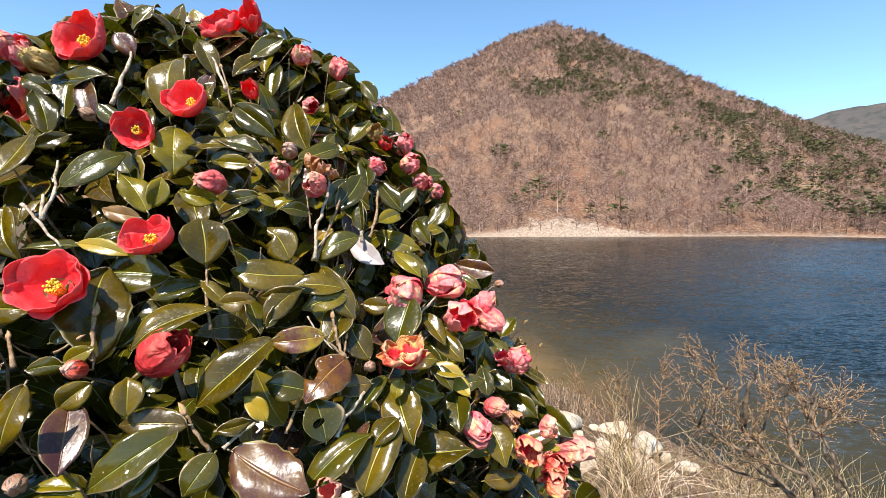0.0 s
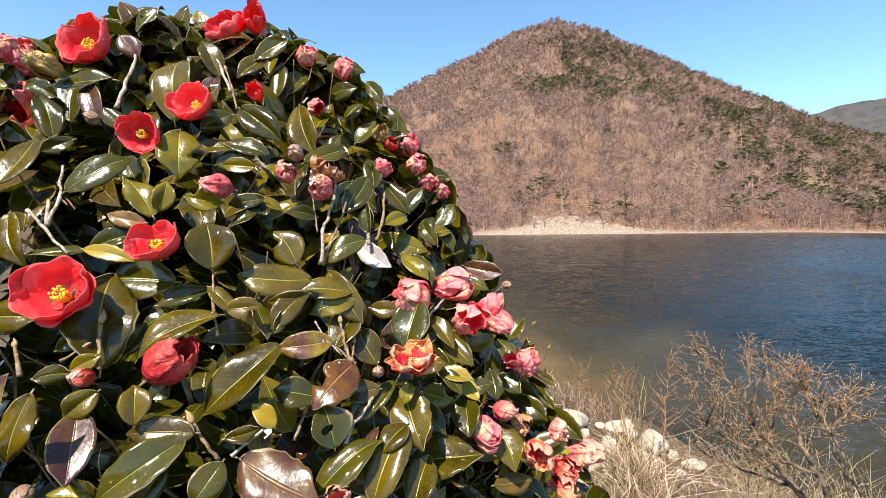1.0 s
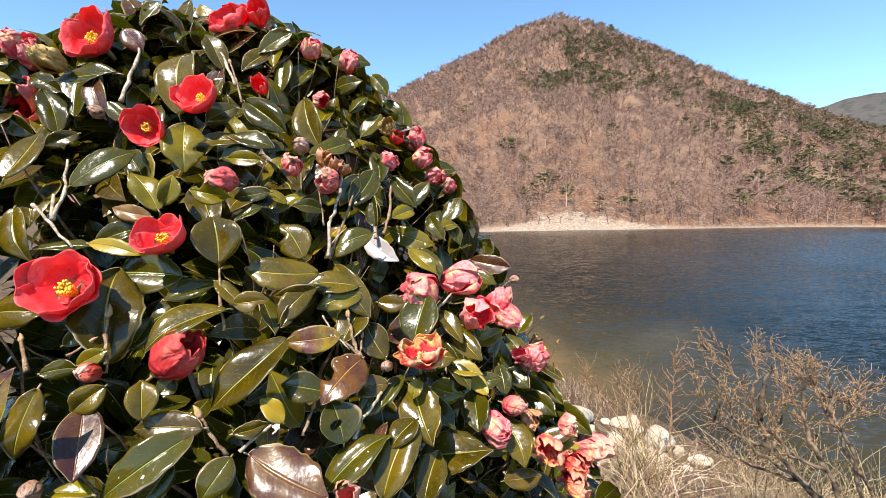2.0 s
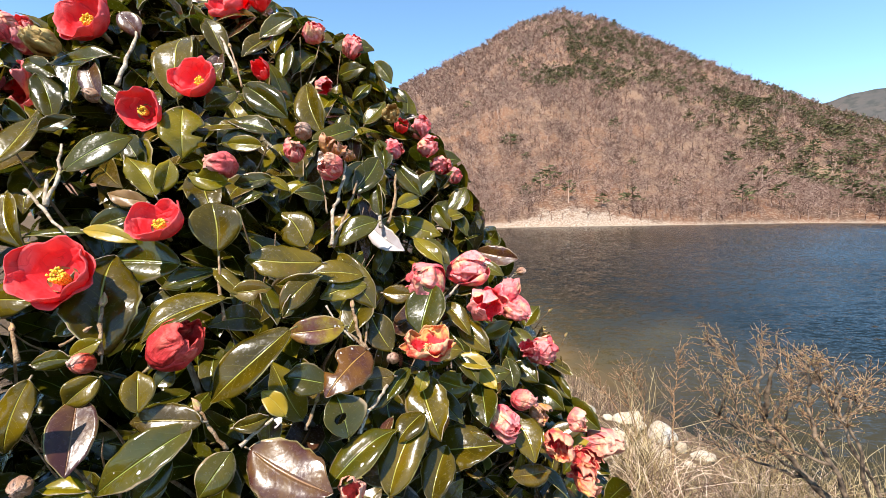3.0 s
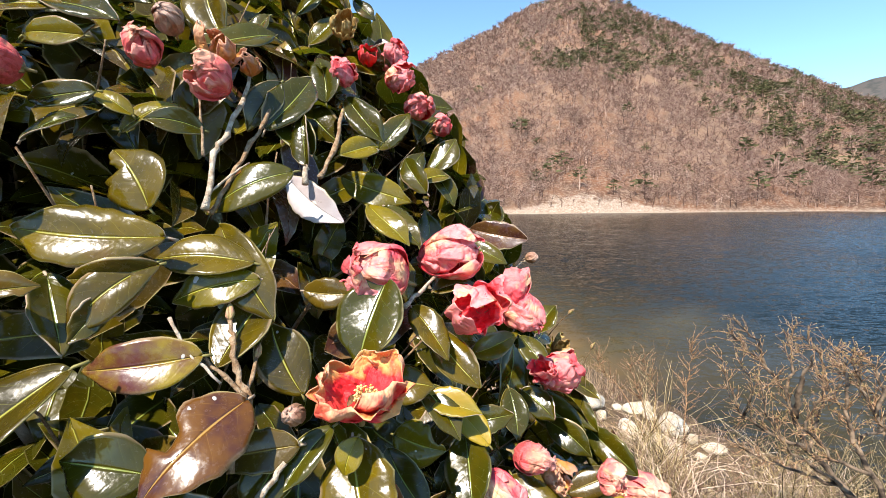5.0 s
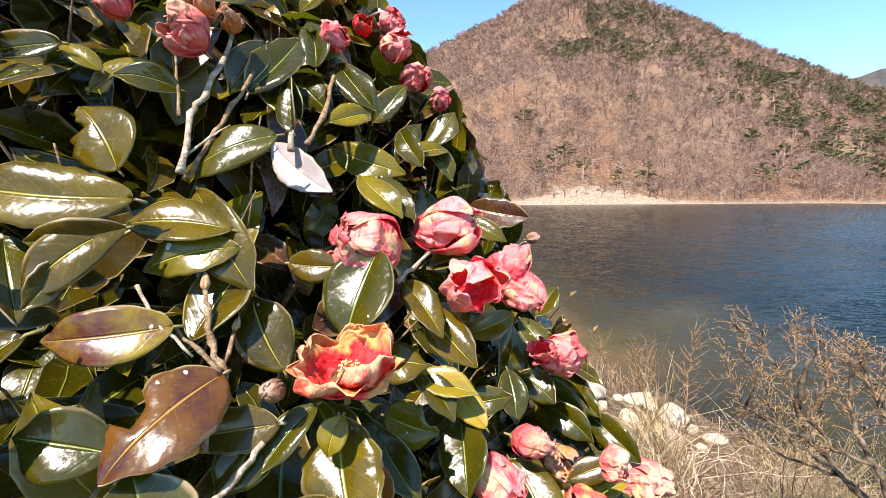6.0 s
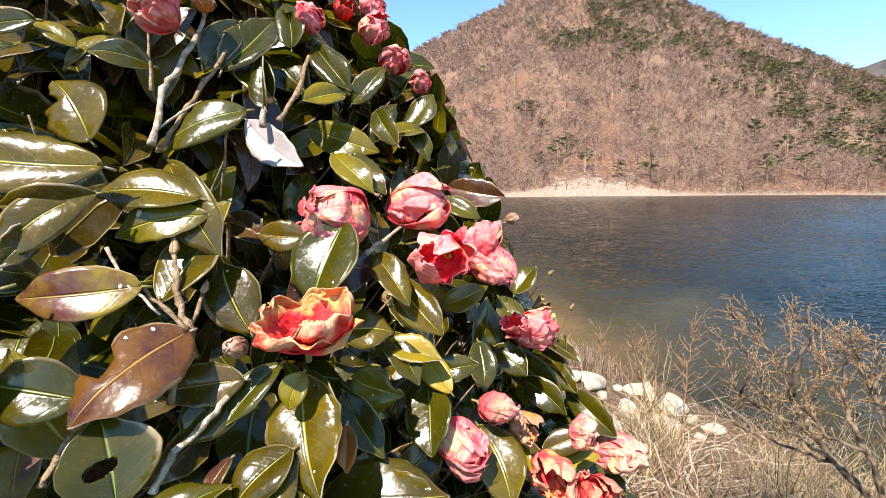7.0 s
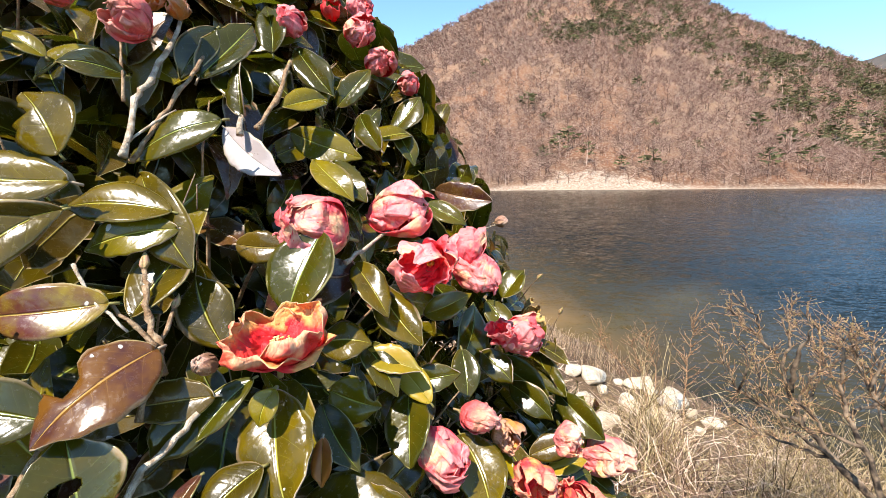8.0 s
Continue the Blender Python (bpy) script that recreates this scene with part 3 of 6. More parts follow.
# ---- the camellia bush ----
BUSH_C, BUSH_A = Vector((-0.400, 1.011, 1.4525)), Vector((0.985, 1.000, 3.285))     # the crown is the top of a tall egg
BUSH_FOOT = Vector((-0.43, 1.12, 2.70))
bush = tagged(new("camellia_bush"), "large rounded camellia bush in bloom with glossy evergreen leaves", "bush")
bush.location = BUSH_FOOT
TO_BUSH = Matrix.Translation(-BUSH_FOOT)
reach_of = []                             # and how far they reach
taken = []                                # middles of leaves and flowers that have their own place


def sheet(P, N, thick, keep=None):
    """A thin closed sheet over a grid of points P with normals N: vertices, faces and slots (0 top, 1 underside, 2 rim)."""
    nu, nv = P.shape[:2]
    n = nu * nv
    top, low = P.reshape(-1, 3) + N.reshape(-1, 3) * thick / 2, P.reshape(-1, 3) - N.reshape(-1, 3) * thick / 2
    q = grid_faces(nu, nv)[:, ::-1]
    if keep is not None:
        q = q[keep.reshape(-1)]
    faces = [tuple(f) for f in q] + [tuple(f[::-1] + n) for f in q]
    slots = [0] * len(q) + [1] * len(q)
    edges = {}
    for f in q:
        for a, b in zip(f, np.roll(f, -1)):
            if (b, a) in edges:
                del edges[(b, a)]
            else:
                edges[(a, b)] = 1
    for a, b in edges:
        faces.append((b, a, a + n, b + n))
        slots.append(2)
    return np.concatenate([top, low]), faces, slots


def grid_normals(P):
    du, dv = np.gradient(P, axis=0), np.gradient(P, axis=1)
    N = np.cross(dv, du)
    return N / (np.linalg.norm(N, axis=2, keepdims=True) + 1e-12)


def leaf_grid(L, Wd, seed, nu=13, nv=25, droop=0.10, fold=0.32, tear=0, edge=0, twist=0.0, flat=1.0, curl=0.0):
    """Points of a camellia leaf: x along it, y across, z up from its upper face. It arches over the line from base to tip by droop;
    curl bends its margins down, tear bites into one side."""
    r = np.random.default_rng(seed)
    u = np.linspace(-1, 1, nu)
    k = np.linspace(0, 1, nv)
    v = 0.35 * k + 0.65 * (1 - np.cos(np.pi * k)) / 2                 # closer together at both ends
    U, V = np.meshgrid(u, v, indexing="ij")
    width = np.clip(np.sin(np.pi * np.clip(V, 0, 1) ** r.uniform(0.86, 1.04)), 0, 1) ** r.uniform(0.58, 0.70)
    tip = np.clip((V - 0.80) / 0.20, 0, 1)
    width = width * (1 - r.uniform(0.30, 0.50) * tip * (2 - tip) * 0.9) + 0.010
    for side in (-1, 1):
        ragged = sum(np.sin(V * f + r.uniform(0, 6.28)) * a for f, a in ((r.uniform(4, 7), 0.035), (r.uniform(12, 17), 0.014), (r.uniform(28, 40), 0.008 + 0.03 * bool(edge))))
        width = np.where(U * side > 0, width * (1 + ragged * np.clip(V * 5, 0, 1) * np.clip((1 - V) * 5, 0, 1)), width)
    if tear:
        s = 1 if tear == 1 else -1
        at, wide = r.uniform(0.55, 0.80), r.uniform(0.06, 0.12)
        bite = np.clip(0.8 * np.exp(-((V - at) / wide) ** 2) + 0.16 * np.sin(V * 37 + seed) * (V > 0.4), 0, 0.6)
        width = np.where(U * s > 0, width * (1 - bite), width)
    x = L * (V - 0.03 * np.abs(U) ** 2 * (1 - V))
    y = Wd / 2 * width * U
    rim = np.abs(U) ** 2
    loose = 0.35 + 0.65 * flat
    wave = r.uniform(0.3, 1.5) * (2.0 if edge else 1.0) * loose
    z = (fold + loose * r.uniform(-0.12, 0.22)) * np.abs(y) * (1 - 0.22 * rim)
    z = z + (0.7 * droop + 0.05 * loose * r.uniform(-0.5, 1.0)) * L * 1.25 * (V - V ** 2.4)
    z = z + 0.05 * wave * Wd * rim * np.sin(V * r.uniform(5, 9) + r.uniform(0, 6) + U)
    z = z - (loose * r.uniform(-0.02, 0.12) + curl) * Wd * rim * np.abs(U) * np.sin(np.pi * V)
    z = z + loose * r.uniform(-0.16, 0.16) * Wd * np.clip(U * r.choice((-1, 1)), 0, 1) ** 3 * np.sin(np.pi * V)
    z = z - loose * r.uniform(-0.03, 0.13) * L * np.clip((V - 0.62) / 0.38, 0, 1) ** 2
    y = y + r.uniform(-0.13, 0.13) * L * (V - V ** 2) * 2.0
    a = (twist + loose * r.uniform(-0.35, 0.35)) * (V - 0.4)
    y, z = y * np.cos(a) - z * np.sin(a) * 0.6, z + y * np.sin(a)
    return np.stack([x, y, z], -1), np.stack([(U + 1) / 2, V], -1)


def leaf_mesh(L, Wd, color, seed, hole=0, edge=0, **shape):
    P, UV = leaf_grid(L, Wd, seed, edge=edge, nu=47 if hole else 13, nv=69 if hole else 25, **shape)
    keep = None
    if hole:
        mid = (P[:-1, :-1] + P[1:, 1:]) / 2
        cu, cv = 0.10 * Wd, 0.42 * L
        keep = ((mid[..., 0] - cv) / (0.09 * L)) ** 2 + ((mid[..., 1] - cu) / (0.17 * Wd)) ** 2 > 1 + 0.5 * np.sin(mid[..., 0] * 900 / L * 0.02 + mid[..., 1] * 260)
    verts, faces, slots = sheet(P, grid_normals(P), 0.0009, keep)
    uv = np.concatenate([UV.reshape(-1, 2)] * 2)
    sv, sf = tube([(-0.10 * L, 0, -0.05 * L), (-0.04 * L, 0, -0.012 * L), (0.06 * L, 0, -0.0006)], (0.0010, 0.0009, 0.0006), 5)
    o = len(verts)
    verts = np.concatenate([verts, np.array([tuple(p) for p in sv])])
    faces += [tuple(i + o for i in f) for f in sf]
    slots += [2] * len(sf)
    uv = np.concatenate([uv, np.full((len(sv), 2), 0.5)])
    return mesh_of("leaf", verts, faces, [LEAF[color], UNDER, DRYEDGE if edge else MARGIN], uv, slots)


def frame_of(base, ax, up):
    x = Vector(ax).normalized()
    z = (Vector(up) - x * Vector(up).dot(x)).normalized()
    y = z.cross(x)
    m = Matrix((x, y, z)).transposed().to_4x4()
    m.translation = base
    return m


LEAF_WORDS = {"bronze": "dull purple-bronze old leaf", "russet": "large russet-brown leaf with a pale sheen", "pale": "pale grey-pink leaf with sun glare put into its colour", "gold": "yellowing leaf", "orange": "orange withering leaf",
              "brown": "brown scorched leaf", "orange_bronze": "leaf turning yellow and purple", "bronze_olive": "brownish olive leaf", "yellow": "yellow-green leaf"}


def hero_leaf(base, tip, normal, width, color, **shape):
    b, t = Vector(base), Vector(tip)
    L = (t - b).length
    if len(taken) % 3 == 0:
        shape.setdefault("edge", 1)
    if shape.get("flat", 1.0) < 0.3:                  # no two leaves lie quite alike
        lie = random.Random(len(taken) * 13 + 5)
        normal = Matrix.Rotation(lie.uniform(-0.5, 0.5), 3, (t - b).normalized()) @ Vector(normal)
        shape["droop"], shape["fold"] = lie.uniform(0.02, 0.30), lie.uniform(0.10, 0.50)
        shape["flat"] = 0.8
    me = leaf_mesh(L * 1.02, width, color, len(taken) * 7 + 3, **shape)
    part("leaf", me, bush, TO_BUSH @ frame_of(b, t - b, normal), LEAF_WORDS.get(color, ""))
    taken.append((b + t) / 2)
    reach_of.append(max(0.012, min(L, width * 1.6) * 0.30))


def hero_twig(points, radius, bark, taper):
    rnd = random.Random(len(points) * 31 + int(abs(points[0][0]) * 1e4))
    radius = radius * 0.80
    pts = wiggle(points, 4, radius * 0.55, rnd)
    k = len(pts) - 1
    radii = [radius * (1 + (taper - 1) * i / k) * rnd.uniform(0.86, 1.12) * (1.28 if i % 4 == 0 else 1.0) for i in range(k + 1)]
    radii[-1] *= 0.75
    v, f = tube(pts, radii, 8)
    part("twig", mesh_of("twig", v, f, [BARK[bark]]), bush, TO_BUSH)
    for p in pts[::2]:
        taken.append(p)
        reach_of.append(0.004)
    if bark == "twig_brown":
        leaf_bud(pts[-1], (pts[-1] - pts[-3]).normalized(), rnd.uniform(0.009, 0.014))


def leaf_bud(at, way, length):
    """A pointed bud of a few overlapping scales at the end of a twig."""
    pieces = []
    for k in range(4):
        a, q = k * 1.7, 1.0 - 0.16 * k
        off = Vector((math.cos(a), math.sin(a), 0)) * 0.10
        line = [off * 0.3, off + Vector((0, 0, 0.32 * q)), off * 0.9 + Vector((0, 0, 0.68 * q)), off * 0.25 + Vector((0, 0, q))]
        pieces.append(tube([p * length for p in line], [length * w for w in (0.10, 0.19 * q, 0.13 * q, 0.015)], 6))
    v, f = gather(pieces)
    part("leaf_bud", mesh_of("leaf_bud", v, f, [BUD_SCALE]), bush, TO_BUSH @ frame_of(at, way.orthogonal(), way), "pointed brownish-pink leaf bud")


def petal_mesh(R, a0, a1, turn, wide, seed, crumple, hue, lengthen=1.0, nu=17, nv=18, hook=0.0):
    """One petal round the z axis: it leaves the middle at a0 degrees from the axis and ends at a1, with a ragged rim and sharp creases."""
    r = np.random.default_rng(seed)
    v = np.linspace(0, 1, nv)
    al = np.radians(a0 + (a1 - a0) * v ** 0.9 - hook * np.clip((v - 0.70) / 0.30, 0, 1) ** 1.5)
    step = np.full(nv, 1 / (nv - 1))
    step[0] = 0
    rho, h = np.cumsum(np.sin(al) * step), np.cumsum(np.cos(al) * step)
    scale = R / max(rho.max(), 0.25) * lengthen
    rho, h = rho * scale + R * 0.06, h * scale
    u = np.linspace(-1, 1, nu)
    U, V = np.meshgrid(u, v, indexing="ij")
    prof = np.clip(np.sin(np.pi * (0.17 + 0.56 * V)), 0, 1) ** 0.8
    half = wide * R * prof
    far = V * (1 - (0.07 if hue == "red" else 0.12) * np.abs(U) ** (4.0 if hue == "red" else 2.6) - 0.045 * np.exp(-(U / 0.16) ** 2) + (0.02 + 0.5 * crumple) * np.sin(U * r.uniform(4, 7) + r.uniform(0, 6)))
    rr, hh = np.interp(far, v, rho), np.interp(far, v, h) - (0.04 if hue == "red" else 0.10) * R * np.abs(U) ** 2.5 * V ** 2
    phi = U * half / np.maximum(rr, 0.32 * R)
    rr = rr * (1 + 0.05 * np.sin(U * 4 + seed))
    n1 = np.sin(U * r.uniform(2, 5) + V * r.uniform(3, 7) + r.uniform(0, 6)) + 0.5 * np.sin(U * r.uniform(6, 9) - V * r.uniform(5, 9) + r.uniform(0, 6))
    n2 = np.sin(U * r.uniform(3, 6) - V * r.uniform(4, 8) + r.uniform(0, 6)) + 0.5 * np.sin(U * r.uniform(7, 11) + V * r.uniform(4, 9))
    n1 = n1 + 1.5 * (0.64 - np.abs(np.sin(U * r.uniform(2.5, 4.5) + V * r.uniform(-3, 3) + r.uniform(0, 6)))) + 0.7 * (0.64 - np.abs(np.sin(U * r.uniform(6, 9) + V * r.uniform(-5, 5) + r.uniform(0, 6))))
    n2 = n2 + 1.1 * (0.64 - np.abs(np.sin(U * r.uniform(2, 4) - V * r.uniform(2, 5) + r.uniform(0, 6))))
    for f, amount in ((3.0, 0.9), (5.5, 0.55)):                       # folds that run slantwise over it
        a = r.uniform(0, 3.14)
        n1 = n1 + amount * (0.64 - np.abs(np.sin((U * math.cos(a) + 2 * V * math.sin(a)) * f + r.uniform(0, 6)))) * 2.0
    rr = rr + crumple * R * n1 * (0.2 + V)
    hh = hh + crumple * R * n2 * (0.1 + V) * 0.8
    P = np.stack([rr * np.cos(phi + turn), rr * np.sin(phi + turn), hh], -1)
    verts, faces, slots = sheet(P, grid_normals(P), 0.0005)
    uv = np.concatenate([np.stack([(U + 1) / 2, V], -1).reshape(-1, 2)] * 2)
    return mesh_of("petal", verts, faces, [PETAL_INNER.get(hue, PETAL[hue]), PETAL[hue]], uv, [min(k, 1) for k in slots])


def stamens_mesh(R, old, seed):
    rnd = random.Random(seed)
    pieces = []
    for k in range(64):
        a, q = rnd.uniform(0, 6.283), math.sqrt(rnd.random())
        p0 = Vector((math.cos(a), math.sin(a), 0)) * 0.10 * R
        lean = (0.07 + 0.13 * q) * (1.7 if old else 1.0)
        p2 = Vector((math.cos(a) * lean, math.sin(a) * lean, rnd.uniform(0.42, 0.60))) * R
        p1 = p0.lerp(p2, 0.5) + Vector((math.cos(a), math.sin(a), 0)) * 0.03 * R
        pieces.append(tube([p0, p1, p2], (0.014 * R, 0.012 * R, 0.012 * R), 3))
        tip = p2 + Vector((rnd.uniform(-1, 1), rnd.uniform(-1, 1), rnd.uniform(0.2, 1))) * 0.03 * R
        pieces.append(tube([p2 - Vector((0, 0, 0.03 * R)), p2 + (tip - p2) * 0.4, tip + (tip - p2) * 0.6], (0.018 * R, 0.046 * R, 0.016 * R), 4))
    v, f = gather(pieces)
    return mesh_of("stamen_tuft", v, f, [STAMEN_OLD if old else STAMEN])


def calyx_mesh(R):
    """Short stalk and a cup of rounded scales below a flower."""
    pieces = [tube([(0, 0, -0.55 * R), (0.02 * R, 0, -0.25 * R), (0, 0, 0.0)], (0.07 * R, 0.09 * R, 0.15 * R), 6)]
    for k in range(5):
        a = k * 2.513 + 0.4
        c = Vector((math.cos(a), math.sin(a), 0))
        s = Vector((-c.y, c.x, 0))
        rows = []
        for j in range(5):
            t = j / 4
            p = c * R * (0.08 + 0.30 * math.sin(t * 1.6)) + Vector((0, 0, R * (-0.10 + 0.34 * t)))
            w = R * 0.20 * math.sin(0.5 + 2.5 * t) + 0.001
            rows.append((p - s * w - c * w * 0.25, p, p + s * w - c * w * 0.25))
        vs = [q for row in rows for q in row]
        fs = [(3 * j + i, 3 * j + i + 1, 3 * j + i + 4, 3 * j + i + 3) for j in range(4) for i in range(2)]
        pieces.append((vs, fs))
    v, f = gather(pieces)
    return mesh_of("flower", v, f, [CALYX])


FLOWER_WORDS = {"red": "fresh red bloom with yellow stamens", "pink": "faded pink bloom with crumpled petals", "withered": "withered red bloom with cream petal edges",
                "redfade": "half-open dull red bloom", "redwilt": "wilted red and yellow bloom", "cream": "faded cream and pink bloom", "gold": "golden brown withered bloom", "orange": "withered orange-brown bloom"}


def hero_flower(middle, axis, R, kind, hue, seed=0, broad=1.0):
    rnd = random.Random(seed * 97 + len(taken))
    ax = Vector(axis).normalized()
    depth = {"cup": 0.42, "half": 0.9, "wilt": 0.55, "bud": 0.85, "loose": 0.45, "bell": 0.75, "tight": 0.8, "globe": 0.75, "ragged": 0.5}[kind] * R
    turn = rnd.uniform(0, 6.28)
    m = frame_of(Vector(middle) - ax * depth, Vector((0, 0, 1)).cross(ax), ax) @ Matrix.Diagonal((broad, 1 / broad ** 0.5, 1.0, 1.0)) @ Matrix.Rotation(turn, 4, "Z")
    bud = kind == "bud"
    fl = part("flower_bud" if bud else "flower", calyx_mesh(R), bush, TO_BUSH @ m,
              ("brown scaly flower bud" if hue == "scale" else "unopened flower bud") if bud else FLOWER_WORDS.get(hue, ""))
    taken.append(Vector(middle))
    reach_of.append(R * 0.95)
    count = {"cup": 6, "half": 5, "wilt": 7, "bud": 9, "loose": 6, "bell": 7, "tight": 8, "globe": 7, "ragged": 6}[kind]
    for k in range(count):
        a = 2 * math.pi * k / count * (1 if kind != "wilt" else 1.35) + rnd.uniform(-0.12, 0.12)
        sd = seed * 131 + k * 17 + len(taken)
        if kind == "cup":
            me = petal_mesh(R * (0.90 if k % 2 else 0.83), 84, 14 + rnd.uniform(-16, 16), a, 1.08, sd, 0.026, hue, hook=rnd.choice((-35, -15, 0, 10, 25)))
        elif kind == "globe":
            me = petal_mesh(R * rnd.uniform(0.86, 1.0), 80, -40 + rnd.uniform(-18, 16), a, 0.95, sd, 0.04, hue, 1.15)
        elif kind == "ragged":
            me = petal_mesh(R * rnd.uniform(0.85, 1.05), 80, (12, -40, 34, -8, -55, 20)[k] + rnd.uniform(-8, 8), a, rnd.uniform(0.75, 1.05), sd, 0.085, hue, rnd.uniform(0.9, 1.15))
        elif kind == "half":
            me = petal_mesh(R * (1.0 if k % 2 else 0.9) * 0.86, 62, -14 + rnd.uniform(-22, 20), a, 0.88, sd, 0.055, hue, 1.1)
        elif kind == "wilt":
            me = petal_mesh(R * rnd.uniform(0.62, 1.0), rnd.uniform(62, 88), rnd.uniform(-55, 22), a, rnd.uniform(0.7, 1.0), sd, 0.085, hue)
        elif kind == "loose":
            me = petal_mesh(R * (1.0, 0.94, 0.98, 0.95, 1.0, 0.96)[k], 88, (24, 6, 30, 2, 50, 12)[k] + rnd.uniform(-6, 6), a, rnd.uniform(0.9, 1.1), sd, 0.075 if hue == "withered" else 0.045, hue, hook=(90, 15, 70, 40, 10, 60)[k])
        elif kind == "tight":
            me = petal_mesh(R * rnd.uniform(0.84, 0.98), 80, -45 + rnd.uniform(-45, 35), a, rnd.uniform(0.90, 1.2), sd, 0.09, hue, rnd.uniform(0.85, 1.1))
        elif kind == "bell":
            flared = k == 0
            me = petal_mesh(R * rnd.uniform(0.80, 1.0), rnd.uniform(66, 86), rnd.uniform(-5, 30) if flared else rnd.uniform(-75, -28), a, rnd.uniform(0.95, 1.25), sd, 0.085, hue, rnd.uniform(0.9, 1.15))
        else:
            me = petal_mesh(R * rnd.uniform(0.72, 1.0), 90, -88 + rnd.uniform(-12, 16), a, 0.78, sd, 0.06, hue, 0.95)
        loose = {"bell": 10, "tight": 13, "wilt": 16, "ragged": 9}.get(kind, 0)
        lie = Matrix.Rotation(radians(rnd.uniform(-loose, loose)), 4, "X") @ Matrix.Rotation(radians(rnd.uniform(-loose, loose)), 4, "Y")
        part("petal", me, fl, lie)
    if kind in ("cup", "loose", "ragged"):
        old = kind != "cup"
        part("stamen_tuft", stamens_mesh(R * (0.95 if not old else 0.62 if kind == "ragged" else 0.80), old and kind != "ragged", seed + 5), fl, None, "yellow stamens")


hero_leaf((-0.421, 0.839, 4.597), (-0.397, 0.863, 4.645), (-0.26, -0.80, 0.53), 0.037, 'green', fold=0.32, droop=0.08, flat=0.7)
hero_leaf((-0.301, 0.725, 4.437), (-0.311, 0.763, 4.534), (-0.02, -0.93, 0.36), 0.053, 'olive', fold=0.17, droop=0.28)
hero_leaf((-0.259, 0.668, 4.408), (-0.247, 0.642, 4.352), (0.46, -0.76, 0.47), 0.050, 'yellow', fold=0.38, droop=0.25, tear=1)
hero_leaf((-0.456, 0.707, 4.411), (-0.488, 0.723, 4.471), (0.48, -0.75, 0.46), 0.035, 'green', fold=0.20, droop=0.05, flat=0.25)
hero_leaf((-0.346, 0.597, 4.334), (-0.300, 0.634, 4.373), (0.29, -0.84, 0.46), 0.036, 'green', fold=0.14, droop=0.20, flat=0.7)
hero_leaf((-0.425, 0.600, 4.344), (-0.424, 0.648, 4.400), (0.15, -0.76, 0.64), 0.037, 'olive', fold=0.27, droop=0.06)
hero_leaf((-0.384, 0.724, 4.490), (-0.462, 0.715, 4.477), (-0.01, -0.79, 0.61), 0.040, 'green', fold=0.31, droop=0.13)
hero_leaf((-0.386, 0.699, 4.432), (-0.410, 0.715, 4.484), (0.11, -0.93, 0.34), 0.030, 'bronze', fold=0.32, droop=0.20, flat=0.7)
hero_leaf((-0.242, 0.895, 4.573), (-0.272, 0.852, 4.532), (0.21, -0.75, 0.63), 0.033, 'olive', fold=0.55, droop=0.05)
hero_leaf((-0.252, 0.879, 4.565), (-0.205, 0.897, 4.601), (0.18, -0.95, 0.25), 0.034, 'green', fold=0.42, droop=0.08, flat=0.7)
hero_leaf((-0.215, 0.740, 4.451), (-0.159, 0.733, 4.408), (0.01, -0.98, 0.17), 0.040, 'green', fold=0.50, droop=0.17)
hero_leaf((-0.160, 0.816, 4.470), (-0.130, 0.789, 4.396), (-0.13, -0.95, 0.30), 0.042, 'olive', fold=0.57, droop=0.18)
hero_leaf((-0.218, 0.696, 4.397), (-0.162, 0.698, 4.383), (0.20, -0.70, 0.69), 0.028, 'green', fold=0.42, droop=0.20, flat=0.7)
hero_leaf((-0.220, 0.878, 4.502), (-0.219, 0.904, 4.568), (-0.10, -0.93, 0.37), 0.035, 'green', fold=0.22, droop=0.08, flat=0.7)
hero_leaf((-0.172, 0.991, 4.526), (-0.107, 0.982, 4.543), (-0.19, -0.96, 0.19), 0.034, 'green', fold=0.19, droop=0.12)
hero_leaf((-0.142, 0.909, 4.557), (-0.078, 0.909, 4.553), (0.02, -0.92, 0.39), 0.032, 'green', fold=0.14, droop=0.20, flat=0.7)
hero_leaf((-0.089, 0.989, 4.555), (-0.059, 0.972, 4.512), (-0.17, -0.95, 0.26), 0.028, 'green', fold=0.22, droop=0.04, flat=0.7)
hero_leaf((-0.061, 0.996, 4.509), (-0.033, 0.985, 4.483), (0.06, -0.89, 0.45), 0.020, 'green', fold=0.32, droop=0.04, flat=0.7)
hero_leaf((-0.040, 1.002, 4.452), (-0.014, 1.002, 4.456), (-0.12, -0.64, 0.76), 0.014, 'bronze', fold=0.42, droop=0.14, flat=0.7)
hero_leaf((-0.171, 0.676, 4.365), (-0.210, 0.672, 4.368), (0.11, -0.99, 0.13), 0.020, 'yellow', fold=0.42, droop=0.20, flat=0.7)
hero_leaf((-0.130, 0.747, 4.379), (-0.087, 0.800, 4.403), (0.33, -0.59, 0.73), 0.036, 'green', fold=0.34, droop=0.16)
hero_leaf((-0.257, 0.605, 4.306), (-0.296, 0.618, 4.348), (0.10, -0.92, 0.38), 0.030, 'yellow', fold=0.20, droop=0.05, flat=0.25)
hero_leaf((-0.257, 0.614, 4.310), (-0.251, 0.624, 4.344), (0.54, -0.83, 0.15), 0.023, 'yellow', fold=0.56, droop=0.22)
